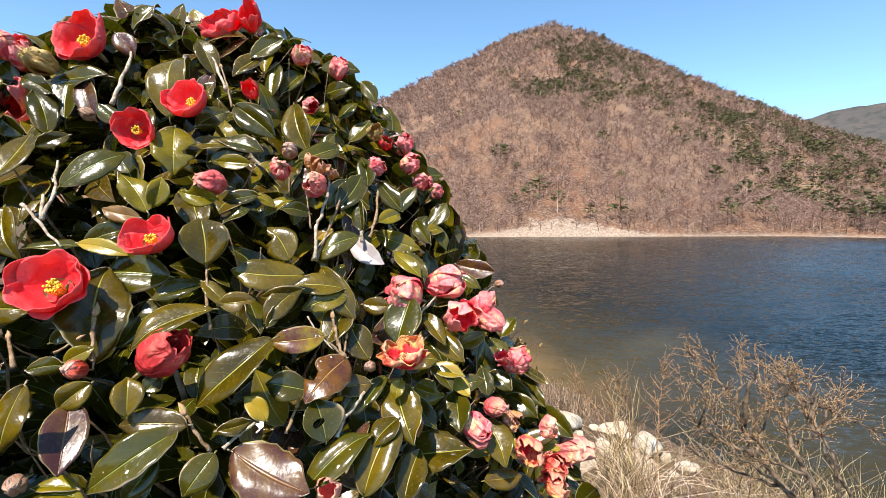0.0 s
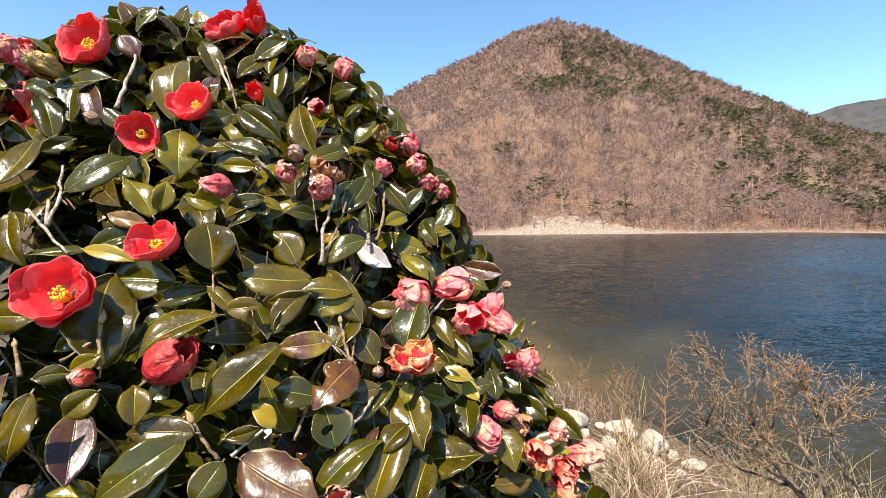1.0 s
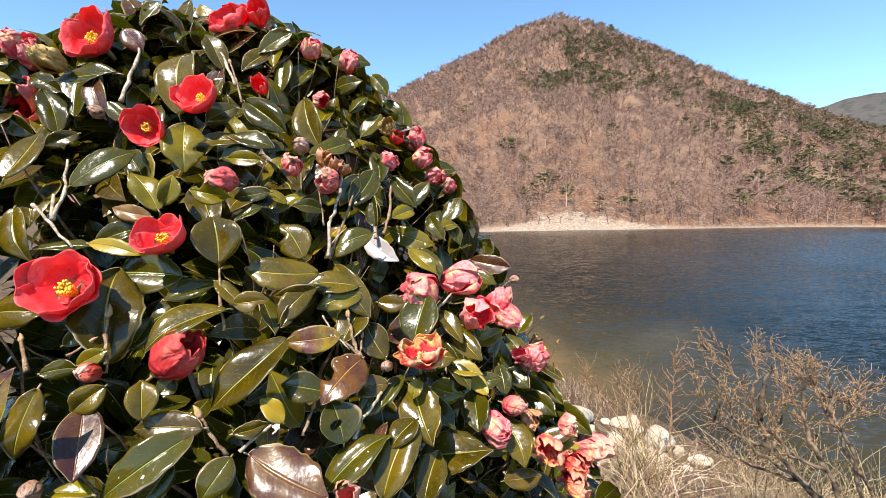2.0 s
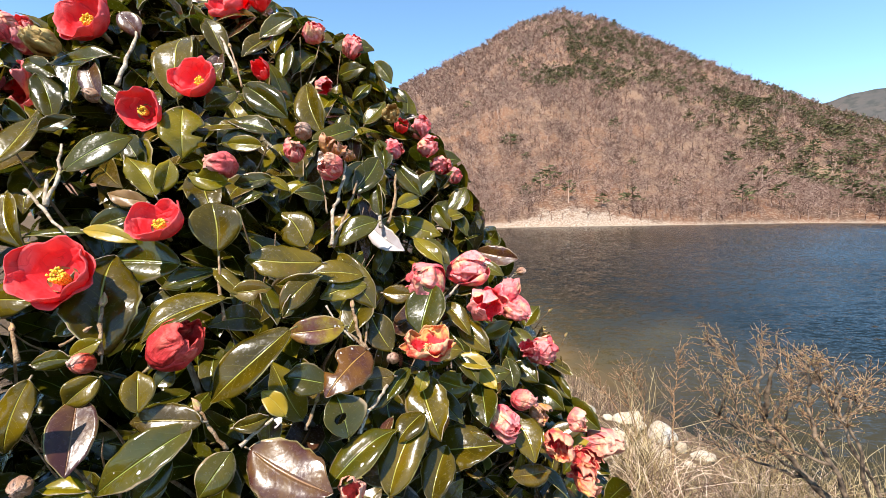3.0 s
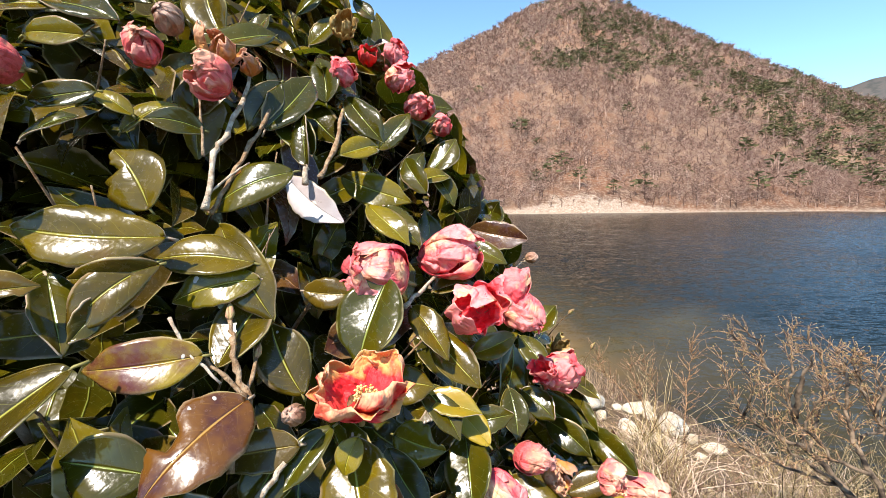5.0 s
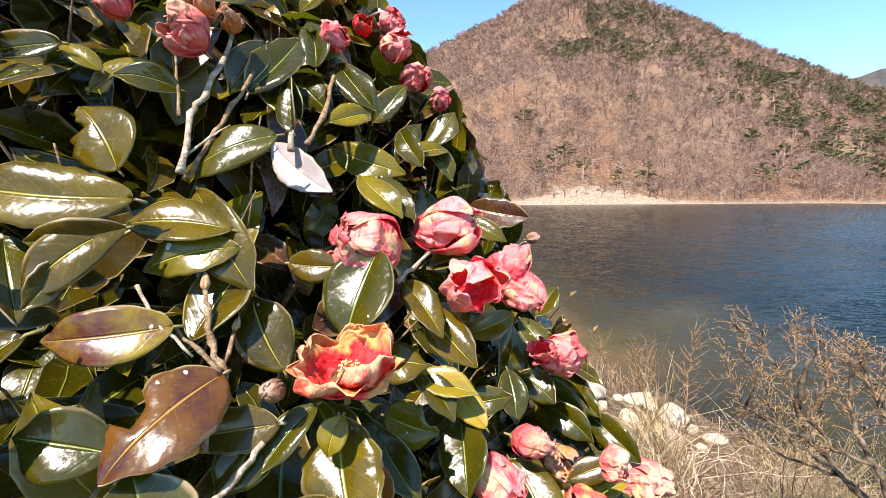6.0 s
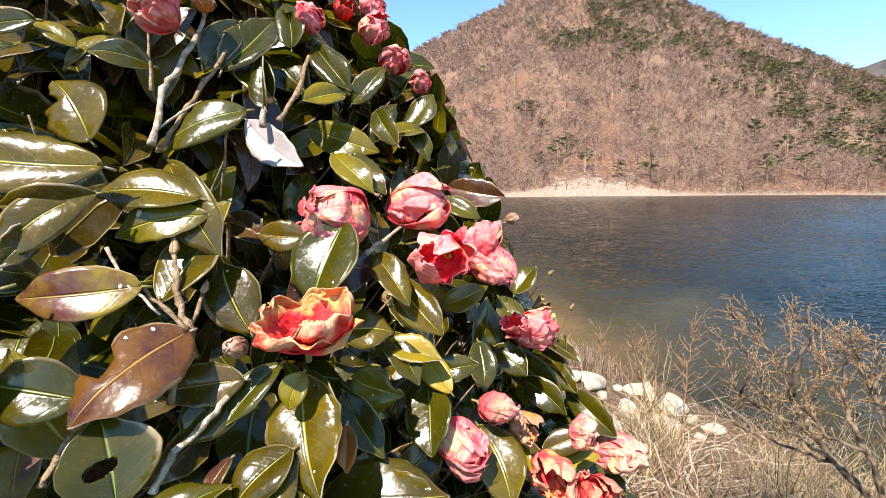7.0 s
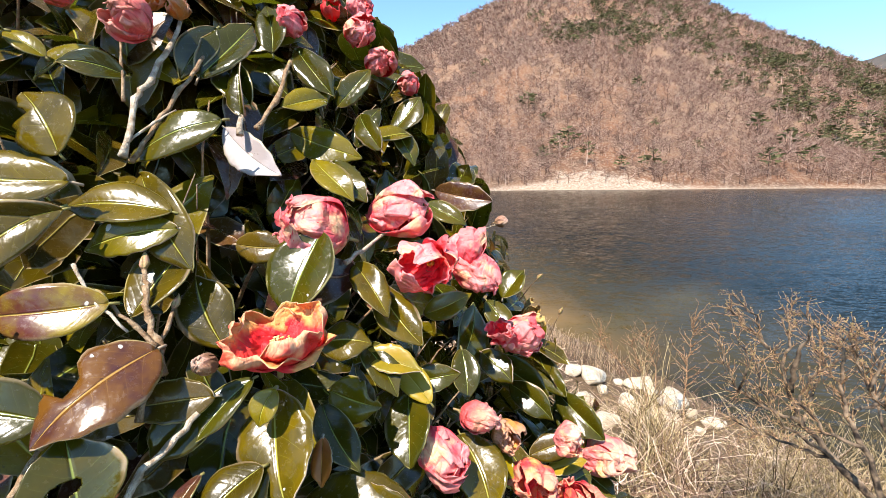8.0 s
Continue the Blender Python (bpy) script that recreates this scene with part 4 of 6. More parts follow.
hero_leaf((-0.193, 0.633, 4.319), (-0.230, 0.622, 4.328), (0.31, -0.95, 0.07), 0.025, 'yellow', fold=0.65, droop=0.22, tear=2)
hero_leaf((-0.251, 0.582, 4.298), (-0.286, 0.578, 4.307), (0.21, -0.92, 0.34), 0.018, 'brown', fold=0.20, droop=0.05, flat=0.25)
hero_leaf((-0.176, 0.576, 4.249), (-0.188, 0.591, 4.296), (0.40, -0.84, 0.37), 0.047, 'olive', fold=0.48, droop=0.15)
hero_leaf((-0.386, 0.569, 4.307), (-0.356, 0.547, 4.257), (-0.12, -0.93, 0.33), 0.031, 'olive', fold=0.31, droop=0.17)
hero_leaf((-0.298, 0.559, 4.271), (-0.251, 0.562, 4.259), (0.17, -0.89, 0.43), 0.017, 'gold', fold=0.22, droop=0.1, flat=0.6)
hero_leaf((-0.300, 0.569, 4.271), (-0.261, 0.590, 4.285), (0.16, -0.73, 0.67), 0.023, 'green', fold=0.20, droop=0.05, flat=0.25)
hero_leaf((-0.355, 0.556, 4.266), (-0.309, 0.574, 4.268), (0.24, -0.68, 0.69), 0.025, 'green', fold=0.20, droop=0.05, flat=0.25)
hero_leaf((-0.248, 0.509, 4.166), (-0.269, 0.558, 4.247), (0.54, -0.65, 0.53), 0.059, 'olive', fold=0.26, droop=0.1, flat=0.6)
hero_leaf((-0.217, 0.575, 4.235), (-0.280, 0.563, 4.240), (0.20, -0.90, 0.39), 0.045, 'green', fold=0.22, droop=0.04, flat=0.6)
hero_leaf((-0.161, 0.555, 4.203), (-0.217, 0.513, 4.177), (-0.01, -0.51, 0.86), 0.037, 'olive', fold=0.57, droop=0.11)
hero_leaf((-0.182, 0.584, 4.228), (-0.223, 0.555, 4.214), (0.13, -0.59, 0.80), 0.026, 'green', fold=0.64, droop=0.13)
hero_leaf((-0.353, 0.505, 4.211), (-0.311, 0.512, 4.210), (0.17, -0.95, 0.25), 0.033, 'olive', fold=0.20, droop=0.08)
hero_leaf((-0.292, 0.513, 4.180), (-0.270, 0.528, 4.196), (0.49, -0.86, 0.14), 0.017, 'green', fold=0.40, droop=0.28)
hero_leaf((-0.293, 0.489, 4.161), (-0.265, 0.497, 4.163), (0.24, -0.93, 0.28), 0.017, 'green', fold=0.24, droop=0.10)
hero_leaf((-0.234, 0.486, 4.150), (-0.252, 0.471, 4.133), (0.48, -0.85, 0.23), 0.024, 'olive', fold=0.61, droop=0.08)
hero_leaf((-0.247, 0.478, 4.134), (-0.226, 0.439, 4.093), (0.45, -0.52, 0.73), 0.034, 'bronze', fold=0.22, droop=0.04, flat=0.6)
hero_leaf((-0.283, 0.474, 4.152), (-0.284, 0.449, 4.106), (0.41, -0.80, 0.43), 0.026, 'olive', fold=0.36, droop=0.14)
hero_leaf((-0.200, 0.483, 4.123), (-0.208, 0.497, 4.152), (0.51, -0.72, 0.48), 0.025, 'olive', fold=0.59, droop=0.08)
hero_leaf((-0.157, 0.498, 4.108), (-0.212, 0.488, 4.111), (0.18, -0.83, 0.53), 0.027, 'bronze_olive', fold=0.22, droop=0.1, flat=0.6, edge=1)
hero_leaf((-0.164, 0.494, 4.103), (-0.219, 0.457, 4.068), (0.23, -0.83, 0.51), 0.034, 'green', fold=0.35, droop=0.28, flat=0.6)
hero_leaf((-0.133, 0.500, 4.079), (-0.149, 0.477, 4.053), (0.41, -0.79, 0.45), 0.030, 'green', fold=0.24, droop=0.16)
hero_leaf((-0.180, 0.489, 4.079), (-0.197, 0.467, 4.053), (0.44, -0.82, 0.37), 0.022, 'green', fold=0.63, droop=0.25)
hero_leaf((-0.220, 0.449, 4.076), (-0.251, 0.442, 4.080), (0.20, -0.28, 0.94), 0.016, 'yellow', fold=0.36, droop=0.18)
hero_leaf((-0.214, 0.447, 4.068), (-0.243, 0.441, 4.073), (0.24, -0.30, 0.92), 0.015, 'yellow', fold=0.22, droop=0.27)
hero_leaf((-0.204, 0.514, 4.133), (-0.195, 0.524, 4.145), (0.51, -0.79, 0.33), 0.018, 'green', fold=0.36, droop=0.08)
hero_leaf((-0.245, 0.533, 4.170), (-0.235, 0.554, 4.196), (0.59, -0.73, 0.34), 0.021, 'green', fold=0.61, droop=0.25)
hero_leaf((-0.264, 0.495, 4.167), (-0.242, 0.502, 4.178), (0.27, -0.96, 0.09), 0.016, 'yellow', fold=0.30, droop=0.20)
hero_leaf((-0.470, 0.696, 4.399), (-0.464, 0.735, 4.436), (0.32, -0.69, 0.65), 0.027, 'green', fold=0.24, droop=0.29)
hero_leaf((-0.296, 0.644, 4.335), (-0.332, 0.658, 4.379), (0.15, -0.90, 0.41), 0.029, 'green', fold=0.22, droop=0.20, flat=0.7)
hero_leaf((-0.461, 0.741, 4.434), (-0.472, 0.779, 4.520), (0.10, -0.91, 0.41), 0.047, 'green', fold=0.20, droop=0.05, flat=0.25)
hero_leaf((-0.415, 0.787, 4.571), (-0.389, 0.784, 4.537), (0.26, -0.93, 0.28), 0.030, 'bronze', fold=0.14, droop=0.04, flat=0.7)
hero_leaf((-0.394, 0.884, 4.608), (-0.409, 0.868, 4.575), (0.69, -0.73, 0.04), 0.032, 'green', fold=0.32, droop=0.08, flat=0.7)
hero_leaf((-0.363, 0.906, 4.587), (-0.364, 0.885, 4.622), (0.45, -0.77, -0.44), 0.026, 'green', fold=0.51, droop=0.08)
hero_leaf((-0.293, 0.835, 4.527), (-0.325, 0.847, 4.584), (0.44, -0.80, 0.41), 0.033, 'olive', fold=0.32, droop=0.20, flat=0.7)
hero_leaf((-0.220, 0.721, 4.439), (-0.255, 0.705, 4.417), (0.35, -0.93, 0.13), 0.028, 'green', fold=0.32, droop=0.20, flat=0.7)
hero_leaf((-0.201, 0.694, 4.393), (-0.253, 0.682, 4.388), (0.11, -0.75, 0.65), 0.024, 'olive', fold=0.22, droop=0.20, flat=0.7)
hero_leaf((-0.222, 0.684, 4.370), (-0.180, 0.696, 4.381), (0.17, -0.92, 0.36), 0.026, 'green', fold=0.32, droop=0.04, flat=0.7)
hero_leaf((-0.474, 0.736, 4.472), (-0.512, 0.730, 4.493), (0.23, -0.96, 0.14), 0.027, 'green', fold=0.37, droop=0.06)
hero_leaf((-0.536, 0.751, 4.496), (-0.559, 0.750, 4.520), (0.26, -0.94, 0.24), 0.027, 'green', fold=0.20, droop=0.05, flat=0.25)
hero_leaf((-0.461, 0.675, 4.403), (-0.488, 0.674, 4.424), (0.25, -0.92, 0.30), 0.025, 'green', fold=0.20, droop=0.05, flat=0.25)
hero_leaf((-0.378, 0.647, 4.397), (-0.404, 0.629, 4.381), (0.54, -0.84, 0.06), 0.018, 'olive', fold=0.32, droop=0.08, flat=0.7)
hero_leaf((-0.343, 0.681, 4.420), (-0.366, 0.684, 4.442), (0.15, -0.95, 0.29), 0.023, 'green', fold=0.22, droop=0.04, flat=0.7)
hero_leaf((-0.324, 0.699, 4.398), (-0.326, 0.723, 4.448), (0.18, -0.88, 0.43), 0.027, 'green', fold=0.32, droop=0.14, flat=0.7)
hero_leaf((-0.088, 0.623, 4.230), (-0.160, 0.602, 4.238), (0.30, -0.83, 0.47), 0.038, 'olive', fold=0.22, droop=0.12, flat=0.6)
hero_leaf((-0.111, 0.645, 4.247), (-0.139, 0.654, 4.285), (0.19, -0.91, 0.36), 0.040, 'olive', fold=0.22, droop=0.1, flat=0.6, tear=1)
hero_leaf((-0.041, 0.706, 4.271), (-0.096, 0.686, 4.241), (0.13, -0.92, 0.36), 0.033, 'green', fold=0.20, droop=0.05, tear=2, flat=0.25)
hero_leaf((-0.060, 0.748, 4.269), (-0.011, 0.734, 4.232), (-0.01, -0.94, 0.34), 0.029, 'pale', fold=0.22, droop=0.1, flat=0.8)
hero_leaf((-0.035, 0.823, 4.272), (0.033, 0.813, 4.248), (-0.06, -0.97, 0.24), 0.034, 'yellow', fold=0.22, droop=0.14, flat=0.6)
hero_leaf((-0.001, 0.788, 4.243), (0.039, 0.765, 4.210), (0.08, -0.77, 0.63), 0.028, 'yellow', fold=0.20, droop=0.05, flat=0.25)
hero_leaf((0.013, 0.798, 4.242), (0.048, 0.775, 4.209), (0.08, -0.78, 0.62), 0.027, 'green', fold=0.20, droop=0.05, flat=0.25)
hero_leaf((-0.049, 0.653, 4.210), (-0.106, 0.641, 4.214), (0.20, -0.72, 0.66), 0.032, 'olive', fold=0.22, droop=0.16, flat=0.6)
hero_leaf((-0.079, 0.672, 4.232), (-0.034, 0.647, 4.174), (0.07, -0.89, 0.44), 0.034, 'olive', fold=0.22, droop=0.2, flat=0.6)
hero_leaf((-0.044, 0.651, 4.199), (-0.092, 0.634, 4.188), (0.23, -0.90, 0.37), 0.026, 'yellow', fold=0.22, droop=0.1, flat=0.6)
hero_leaf((-0.062, 0.629, 4.149), (-0.044, 0.664, 4.186), (-0.01, -0.72, 0.69), 0.038, 'olive', fold=0.3, droop=0.1, flat=0.6)
hero_leaf((-0.091, 0.618, 4.214), (-0.120, 0.588, 4.182), (0.42, -0.82, 0.39), 0.027, 'olive', fold=0.3, droop=0.34, flat=0.6)
hero_leaf((-0.147, 0.606, 4.209), (-0.122, 0.585, 4.171), (0.40, -0.66, 0.64), 0.025, 'green', fold=0.20, droop=0.05, flat=0.25)
hero_leaf((-0.177, 0.572, 4.229), (-0.148, 0.565, 4.205), (0.41, -0.62, 0.66), 0.019, 'olive', fold=0.20, droop=0.05, flat=0.25)
hero_leaf((-0.155, 0.563, 4.208), (-0.124, 0.576, 4.210), (0.37, -0.90, 0.21), 0.022, 'olive', fold=0.46, droop=0.14, tear=2)
hero_leaf((-0.033, 0.702, 4.181), (0.005, 0.703, 4.179), (0.04, -0.94, 0.33), 0.024, 'bronze_olive', fold=0.22, droop=0.1, flat=0.6)
hero_leaf((0.030, 0.706, 4.188), (0.015, 0.670, 4.136), (-0.18, -0.78, 0.60), 0.049, 'green', fold=0.22, droop=0.1, flat=0.6)
hero_leaf((-0.016, 0.644, 4.125), (-0.043, 0.665, 4.164), (0.18, -0.81, 0.56), 0.036, 'olive', fold=0.22, droop=0.1, flat=0.6)
hero_leaf((0.044, 0.746, 4.157), (0.075, 0.720, 4.121), (0.27, -0.66, 0.70), 0.027, 'olive', fold=0.42, droop=0.20, flat=0.7)
hero_leaf((0.060, 0.758, 4.136), (0.101, 0.727, 4.096), (0.07, -0.75, 0.65), 0.033, 'olive', fold=0.42, droop=0.04, flat=0.7)
hero_leaf((-0.061, 0.609, 4.162), (-0.116, 0.589, 4.160), (0.30, -0.87, 0.38), 0.031, 'orange_bronze', fold=0.22, droop=0.1, flat=0.6)
hero_leaf((-0.037, 0.611, 4.134), (-0.067, 0.562, 4.104), (0.21, -0.585, 0.757), 0.046, 'russet', fold=0.06, droop=0.40, flat=0.3, tear=-1)
hero_leaf((-0.070, 0.571, 4.113), (-0.109, 0.564, 4.123), (0.28, -0.77, 0.57), 0.033, 'green', fold=0.22, droop=0.04, flat=1.0, curl=0.1)
hero_leaf((-0.046, 0.560, 4.064), (-0.061, 0.573, 4.103), (0.59, -0.67, 0.45), 0.043, 'green', droop=0.05, hole=1)
hero_leaf((-0.010, 0.619, 4.103), (-0.054, 0.607, 4.100), (0.20, -0.85, 0.48), 0.025, 'bronze_olive', fold=0.22, droop=0.1, flat=0.6, edge=1)
hero_leaf((-0.023, 0.626, 4.098), (-0.035, 0.597, 4.074), (0.51, -0.66, 0.55), 0.030, 'green', fold=0.32, droop=0.24)
hero_leaf((0.006, 0.635, 4.106), (-0.015, 0.608, 4.081), (-0.09, -0.64, 0.77), 0.021, 'green', fold=0.32, droop=0.04, flat=0.7)
hero_leaf((0.017, 0.643, 4.092), (0.042, 0.594, 4.045), (-0.19, -0.73, 0.66), 0.049, 'olive', fold=0.22, droop=0.1, flat=0.6)
hero_leaf((0.036, 0.694, 4.070), (0.074, 0.686, 4.063), (-0.09, -0.87, 0.49), 0.034, 'yellow', fold=0.22, droop=0.1, flat=0.6, tear=1)
hero_leaf((0.027, 0.701, 4.106), (0.065, 0.702, 4.106), (0.02, -0.79, 0.61), 0.031, 'olive', fold=0.14, droop=0.20, flat=0.7)
hero_leaf((0.057, 0.720, 4.089), (0.102, 0.711, 4.080), (0.03, -0.64, 0.77), 0.024, 'gold', fold=0.42, droop=0.04, flat=0.7)
hero_leaf((0.089, 0.728, 4.051), (0.095, 0.687, 4.015), (-0.29, -0.65, 0.70), 0.039, 'green', fold=0.28, droop=0.04, flat=0.6)
hero_leaf((0.131, 0.757, 3.998), (0.158, 0.710, 3.956), (0.06, -0.64, 0.76), 0.044, 'olive', fold=0.32, droop=0.14, flat=0.7)
hero_leaf((0.083, 0.742, 4.053), (0.130, 0.746, 4.063), (-0.01, -0.91, 0.41), 0.024, 'green', fold=0.32, droop=0.04, flat=0.7)
hero_leaf((0.130, 0.797, 4.064), (0.137, 0.767, 4.029), (0.29, -0.70, 0.66), 0.027, 'green', fold=0.14, droop=0.04, flat=0.7)
hero_leaf((0.165, 0.947, 3.992), (0.230, 0.908, 3.963), (-0.32, -0.85, 0.42), 0.041, 'green', fold=0.32, droop=0.20, flat=0.7)
hero_leaf((0.024, 0.646, 4.004), (0.110, 0.650, 4.009), (-0.03, -0.40, 0.92), 0.055, 'olive', fold=0.14, droop=0.08, flat=0.7)
hero_leaf((0.023, 0.607, 4.066), (-0.001, 0.583, 4.047), (-0.15, -0.51, 0.84), 0.030, 'olive', fold=0.32, droop=0.14, flat=0.7)
hero_leaf((-0.009, 0.599, 4.065), (-0.016, 0.583, 4.051), (-0.03, -0.63, 0.78), 0.015, 'bronze', fold=0.20, droop=0.05, flat=0.25)
hero_leaf((0.040, 0.660, 4.052), (0.043, 0.645, 4.027), (0.09, -0.84, 0.53), 0.015, 'orange', fold=0.37, droop=0.22)
hero_leaf((0.032, 0.685, 4.063), (0.066, 0.656, 4.032), (0.22, -0.58, 0.78), 0.027, 'green', fold=0.42, droop=0.08, flat=0.7)
hero_leaf((-0.088, 0.617, 4.214), (-0.126, 0.597, 4.209), (0.39, -0.84, 0.37), 0.022, 'olive', fold=0.20, droop=0.05, flat=0.25)
hero_leaf((-0.110, 0.602, 4.199), (-0.116, 0.583, 4.178), (0.51, -0.71, 0.49), 0.016, 'green', fold=0.20, droop=0.05, flat=0.25)
hero_leaf((-0.101, 0.695, 4.302), (-0.131, 0.674, 4.308), (0.59, -0.80, 0.16), 0.019, 'green', fold=0.37, droop=0.15)
hero_leaf((-0.140, 0.675, 4.311), (-0.165, 0.673, 4.328), (0.26, -0.93, 0.25), 0.015, 'yellow', fold=0.20, droop=0.05, flat=0.25)
hero_leaf((-0.075, 0.743, 4.310), (-0.052, 0.789, 4.360), (0.28, -0.78, 0.57), 0.036, 'green', fold=0.57, droop=0.23, edge=1)
hero_leaf((-0.042, 0.741, 4.280), (-0.051, 0.759, 4.325), (-0.04, -0.92, 0.38), 0.024, 'green', fold=0.20, droop=0.05, edge=1, flat=0.25)
hero_leaf((-0.025, 0.781, 4.290), (0.005, 0.820, 4.304), (0.56, -0.62, 0.55), 0.025, 'yellow', fold=0.49, droop=0.04)
hero_leaf((-0.016, 0.914, 4.309), (0.018, 0.933, 4.351), (-0.14, -0.86, 0.49), 0.029, 'green', fold=0.20, droop=0.05, flat=0.25)
hero_leaf((-0.018, 0.987, 4.372), (0.029, 0.973, 4.337), (0.29, -0.69, 0.66), 0.030, 'green', fold=0.14, droop=0.20, flat=0.7)
hero_leaf((-0.033, 0.844, 4.352), (0.006, 0.827, 4.306), (0.10, -0.90, 0.42), 0.031, 'green', fold=0.42, droop=0.14, flat=0.7)
hero_leaf((0.021, 0.853, 4.259), (0.041, 0.872, 4.300), (-0.17, -0.86, 0.49), 0.025, 'green', fold=0.20, droop=0.05, flat=0.25)
hero_leaf((0.025, 0.879, 4.265), (0.069, 0.921, 4.277), (0.25, -0.51, 0.82), 0.031, 'yellow', fold=0.44, droop=0.11)
hero_leaf((0.050, 0.915, 4.279), (0.074, 0.896, 4.243), (0.13, -0.84, 0.53), 0.026, 'green', fold=0.20, droop=0.05, flat=0.25)
hero_leaf((0.093, 0.945, 4.210), (0.160, 0.930, 4.198), (-0.06, -0.76, 0.64), 0.035, 'bronze', fold=0.20, droop=0.05, flat=0.25)
hero_leaf((0.090, 0.879, 4.198), (0.131, 0.864, 4.179), (0.01, -0.77, 0.64), 0.024, 'green', fold=0.32, droop=0.08, flat=0.7)
hero_leaf((0.059, 0.793, 4.162), (0.095, 0.797, 4.171), (-0.14, -0.57, 0.81), 0.022, 'olive', fold=0.32, droop=0.14, flat=0.7)
hero_leaf((0.177, 0.964, 4.070), (0.204, 0.983, 4.104), (-0.43, -0.60, 0.68), 0.034, 'green', fold=0.42, droop=0.04, flat=0.7)
hero_leaf((0.095, 0.797, 4.099), (0.138, 0.806, 4.118), (-0.08, -0.82, 0.57), 0.025, 'yellow', fold=0.14, droop=0.14, flat=0.7)
hero_leaf((0.208, 0.884, 3.899), (0.269, 0.889, 3.922), (-0.16, -0.79, 0.60), 0.033, 'bronze_olive', fold=0.14, droop=0.08, flat=0.7)
hero_leaf((0.259, 1.010, 3.916), (0.312, 0.958, 3.877), (-0.46, -0.78, 0.41), 0.042, 'green', fold=0.42, droop=0.14, flat=0.7)
hero_leaf((0.277, 0.889, 3.875), (0.229, 0.871, 3.844), (-0.13, -0.75, 0.64), 0.039, 'green', fold=0.32, droop=0.14, flat=0.7)
hero_leaf((0.299, 0.991, 3.805), (0.333, 0.963, 3.789), (-0.09, -0.58, 0.81), 0.030, 'green', fold=0.14, droop=0.04, flat=0.7)
hero_leaf((0.229, 0.891, 3.873), (0.275, 0.894, 3.889), (-0.24, -0.57, 0.79), 0.024, 'gold', fold=0.32, droop=0.04, flat=0.7)
hero_leaf((0.167, 0.785, 3.976), (0.176, 0.756, 3.949), (-0.26, -0.70, 0.67), 0.021, 'yellow', fold=0.32, droop=0.20, flat=0.7)
hero_leaf((-0.006, 0.558, 4.007), (0.025, 0.610, 4.065), (0.15, -0.77, 0.61), 0.045, 'olive', fold=0.20, droop=0.05, flat=0.25)
hero_leaf((0.033, 0.581, 3.984), (0.047, 0.622, 4.021), (0.13, -0.68, 0.72), 0.035, 'olive', fold=0.51, droop=0.17)
hero_leaf((-0.060, 0.542, 4.024), (-0.003, 0.580, 4.064), (0.14, -0.81, 0.56), 0.040, 'green', fold=0.20, droop=0.05, flat=0.25)
hero_leaf((-0.124, 0.520, 4.071), (-0.048, 0.506, 4.040), (0.16, -0.69, 0.70), 0.055, 'bronze', fold=0.2, droop=0.04, flat=0.6, edge=1)
hero_leaf((0.042, 0.662, 4.010), (0.106, 0.650, 4.006), (-0.09, -0.73, 0.68), 0.032, 'olive', fold=0.22, droop=0.14, flat=0.7)
hero_leaf((-0.105, 0.568, 4.168), (-0.167, 0.530, 4.113), (-0.14, -0.74, 0.66), 0.045, 'olive', fold=0.20, droop=0.05, flat=0.25)
hero_leaf((-0.100, 0.539, 4.095), (-0.121, 0.540, 4.117), (0.37, -0.85, 0.38), 0.019, 'gold', fold=0.39, droop=0.20)
hero_leaf((-0.136, 0.514, 4.095), (-0.112, 0.530, 4.098), (0.46, -0.78, 0.43), 0.015, 'olive', fold=0.61, droop=0.20)
hero_leaf((0.108, 0.718, 4.051), (0.076, 0.741, 4.075), (0.06, -0.68, 0.73), 0.023, 'gold', fold=0.32, droop=0.14, flat=0.7)
hero_leaf((0.053, 0.726, 4.096), (0.085, 0.699, 4.066), (0.17, -0.64, 0.75), 0.026, 'green', fold=0.32, droop=0.14, flat=0.7)
hero_leaf((0.150, 0.863, 4.034), (0.181, 0.840, 4.013), (-0.12, -0.75, 0.65), 0.031, 'green', fold=0.14, droop=0.04, flat=0.7)
hero_leaf((0.184, 0.906, 3.978), (0.229, 0.873, 3.951), (-0.40, -0.84, 0.36), 0.033, 'green', fold=0.32, droop=0.08, flat=0.7)
hero_leaf((0.232, 1.023, 3.968), (0.265, 0.981, 3.926), (-0.26, -0.78, 0.57), 0.034, 'green', fold=0.22, droop=0.14, flat=0.7)
hero_leaf((0.261, 1.019, 3.898), (0.291, 0.970, 3.852), (-0.25, -0.74, 0.62), 0.037, 'green', fold=0.14, droop=0.20, flat=0.7)
hero_leaf((0.157, 0.956, 4.067), (0.186, 0.925, 4.034), (0.06, -0.70, 0.71), 0.033, 'green', fold=0.32, droop=0.14, flat=0.7)
hero_leaf((0.042, 0.940, 4.281), (0.072, 0.959, 4.323), (-0.25, -0.80, 0.55), 0.035, 'green', fold=0.20, droop=0.05, flat=0.25)
hero_leaf((0.024, 0.971, 4.324), (0.050, 0.985, 4.356), (0.07, -0.94, 0.35), 0.028, 'green', fold=0.20, droop=0.05, flat=0.25)
hero_leaf((-0.006, 0.834, 4.301), (-0.019, 0.859, 4.348), (-0.22, -0.89, 0.41), 0.031, 'yellow', fold=0.20, droop=0.05, flat=0.25)
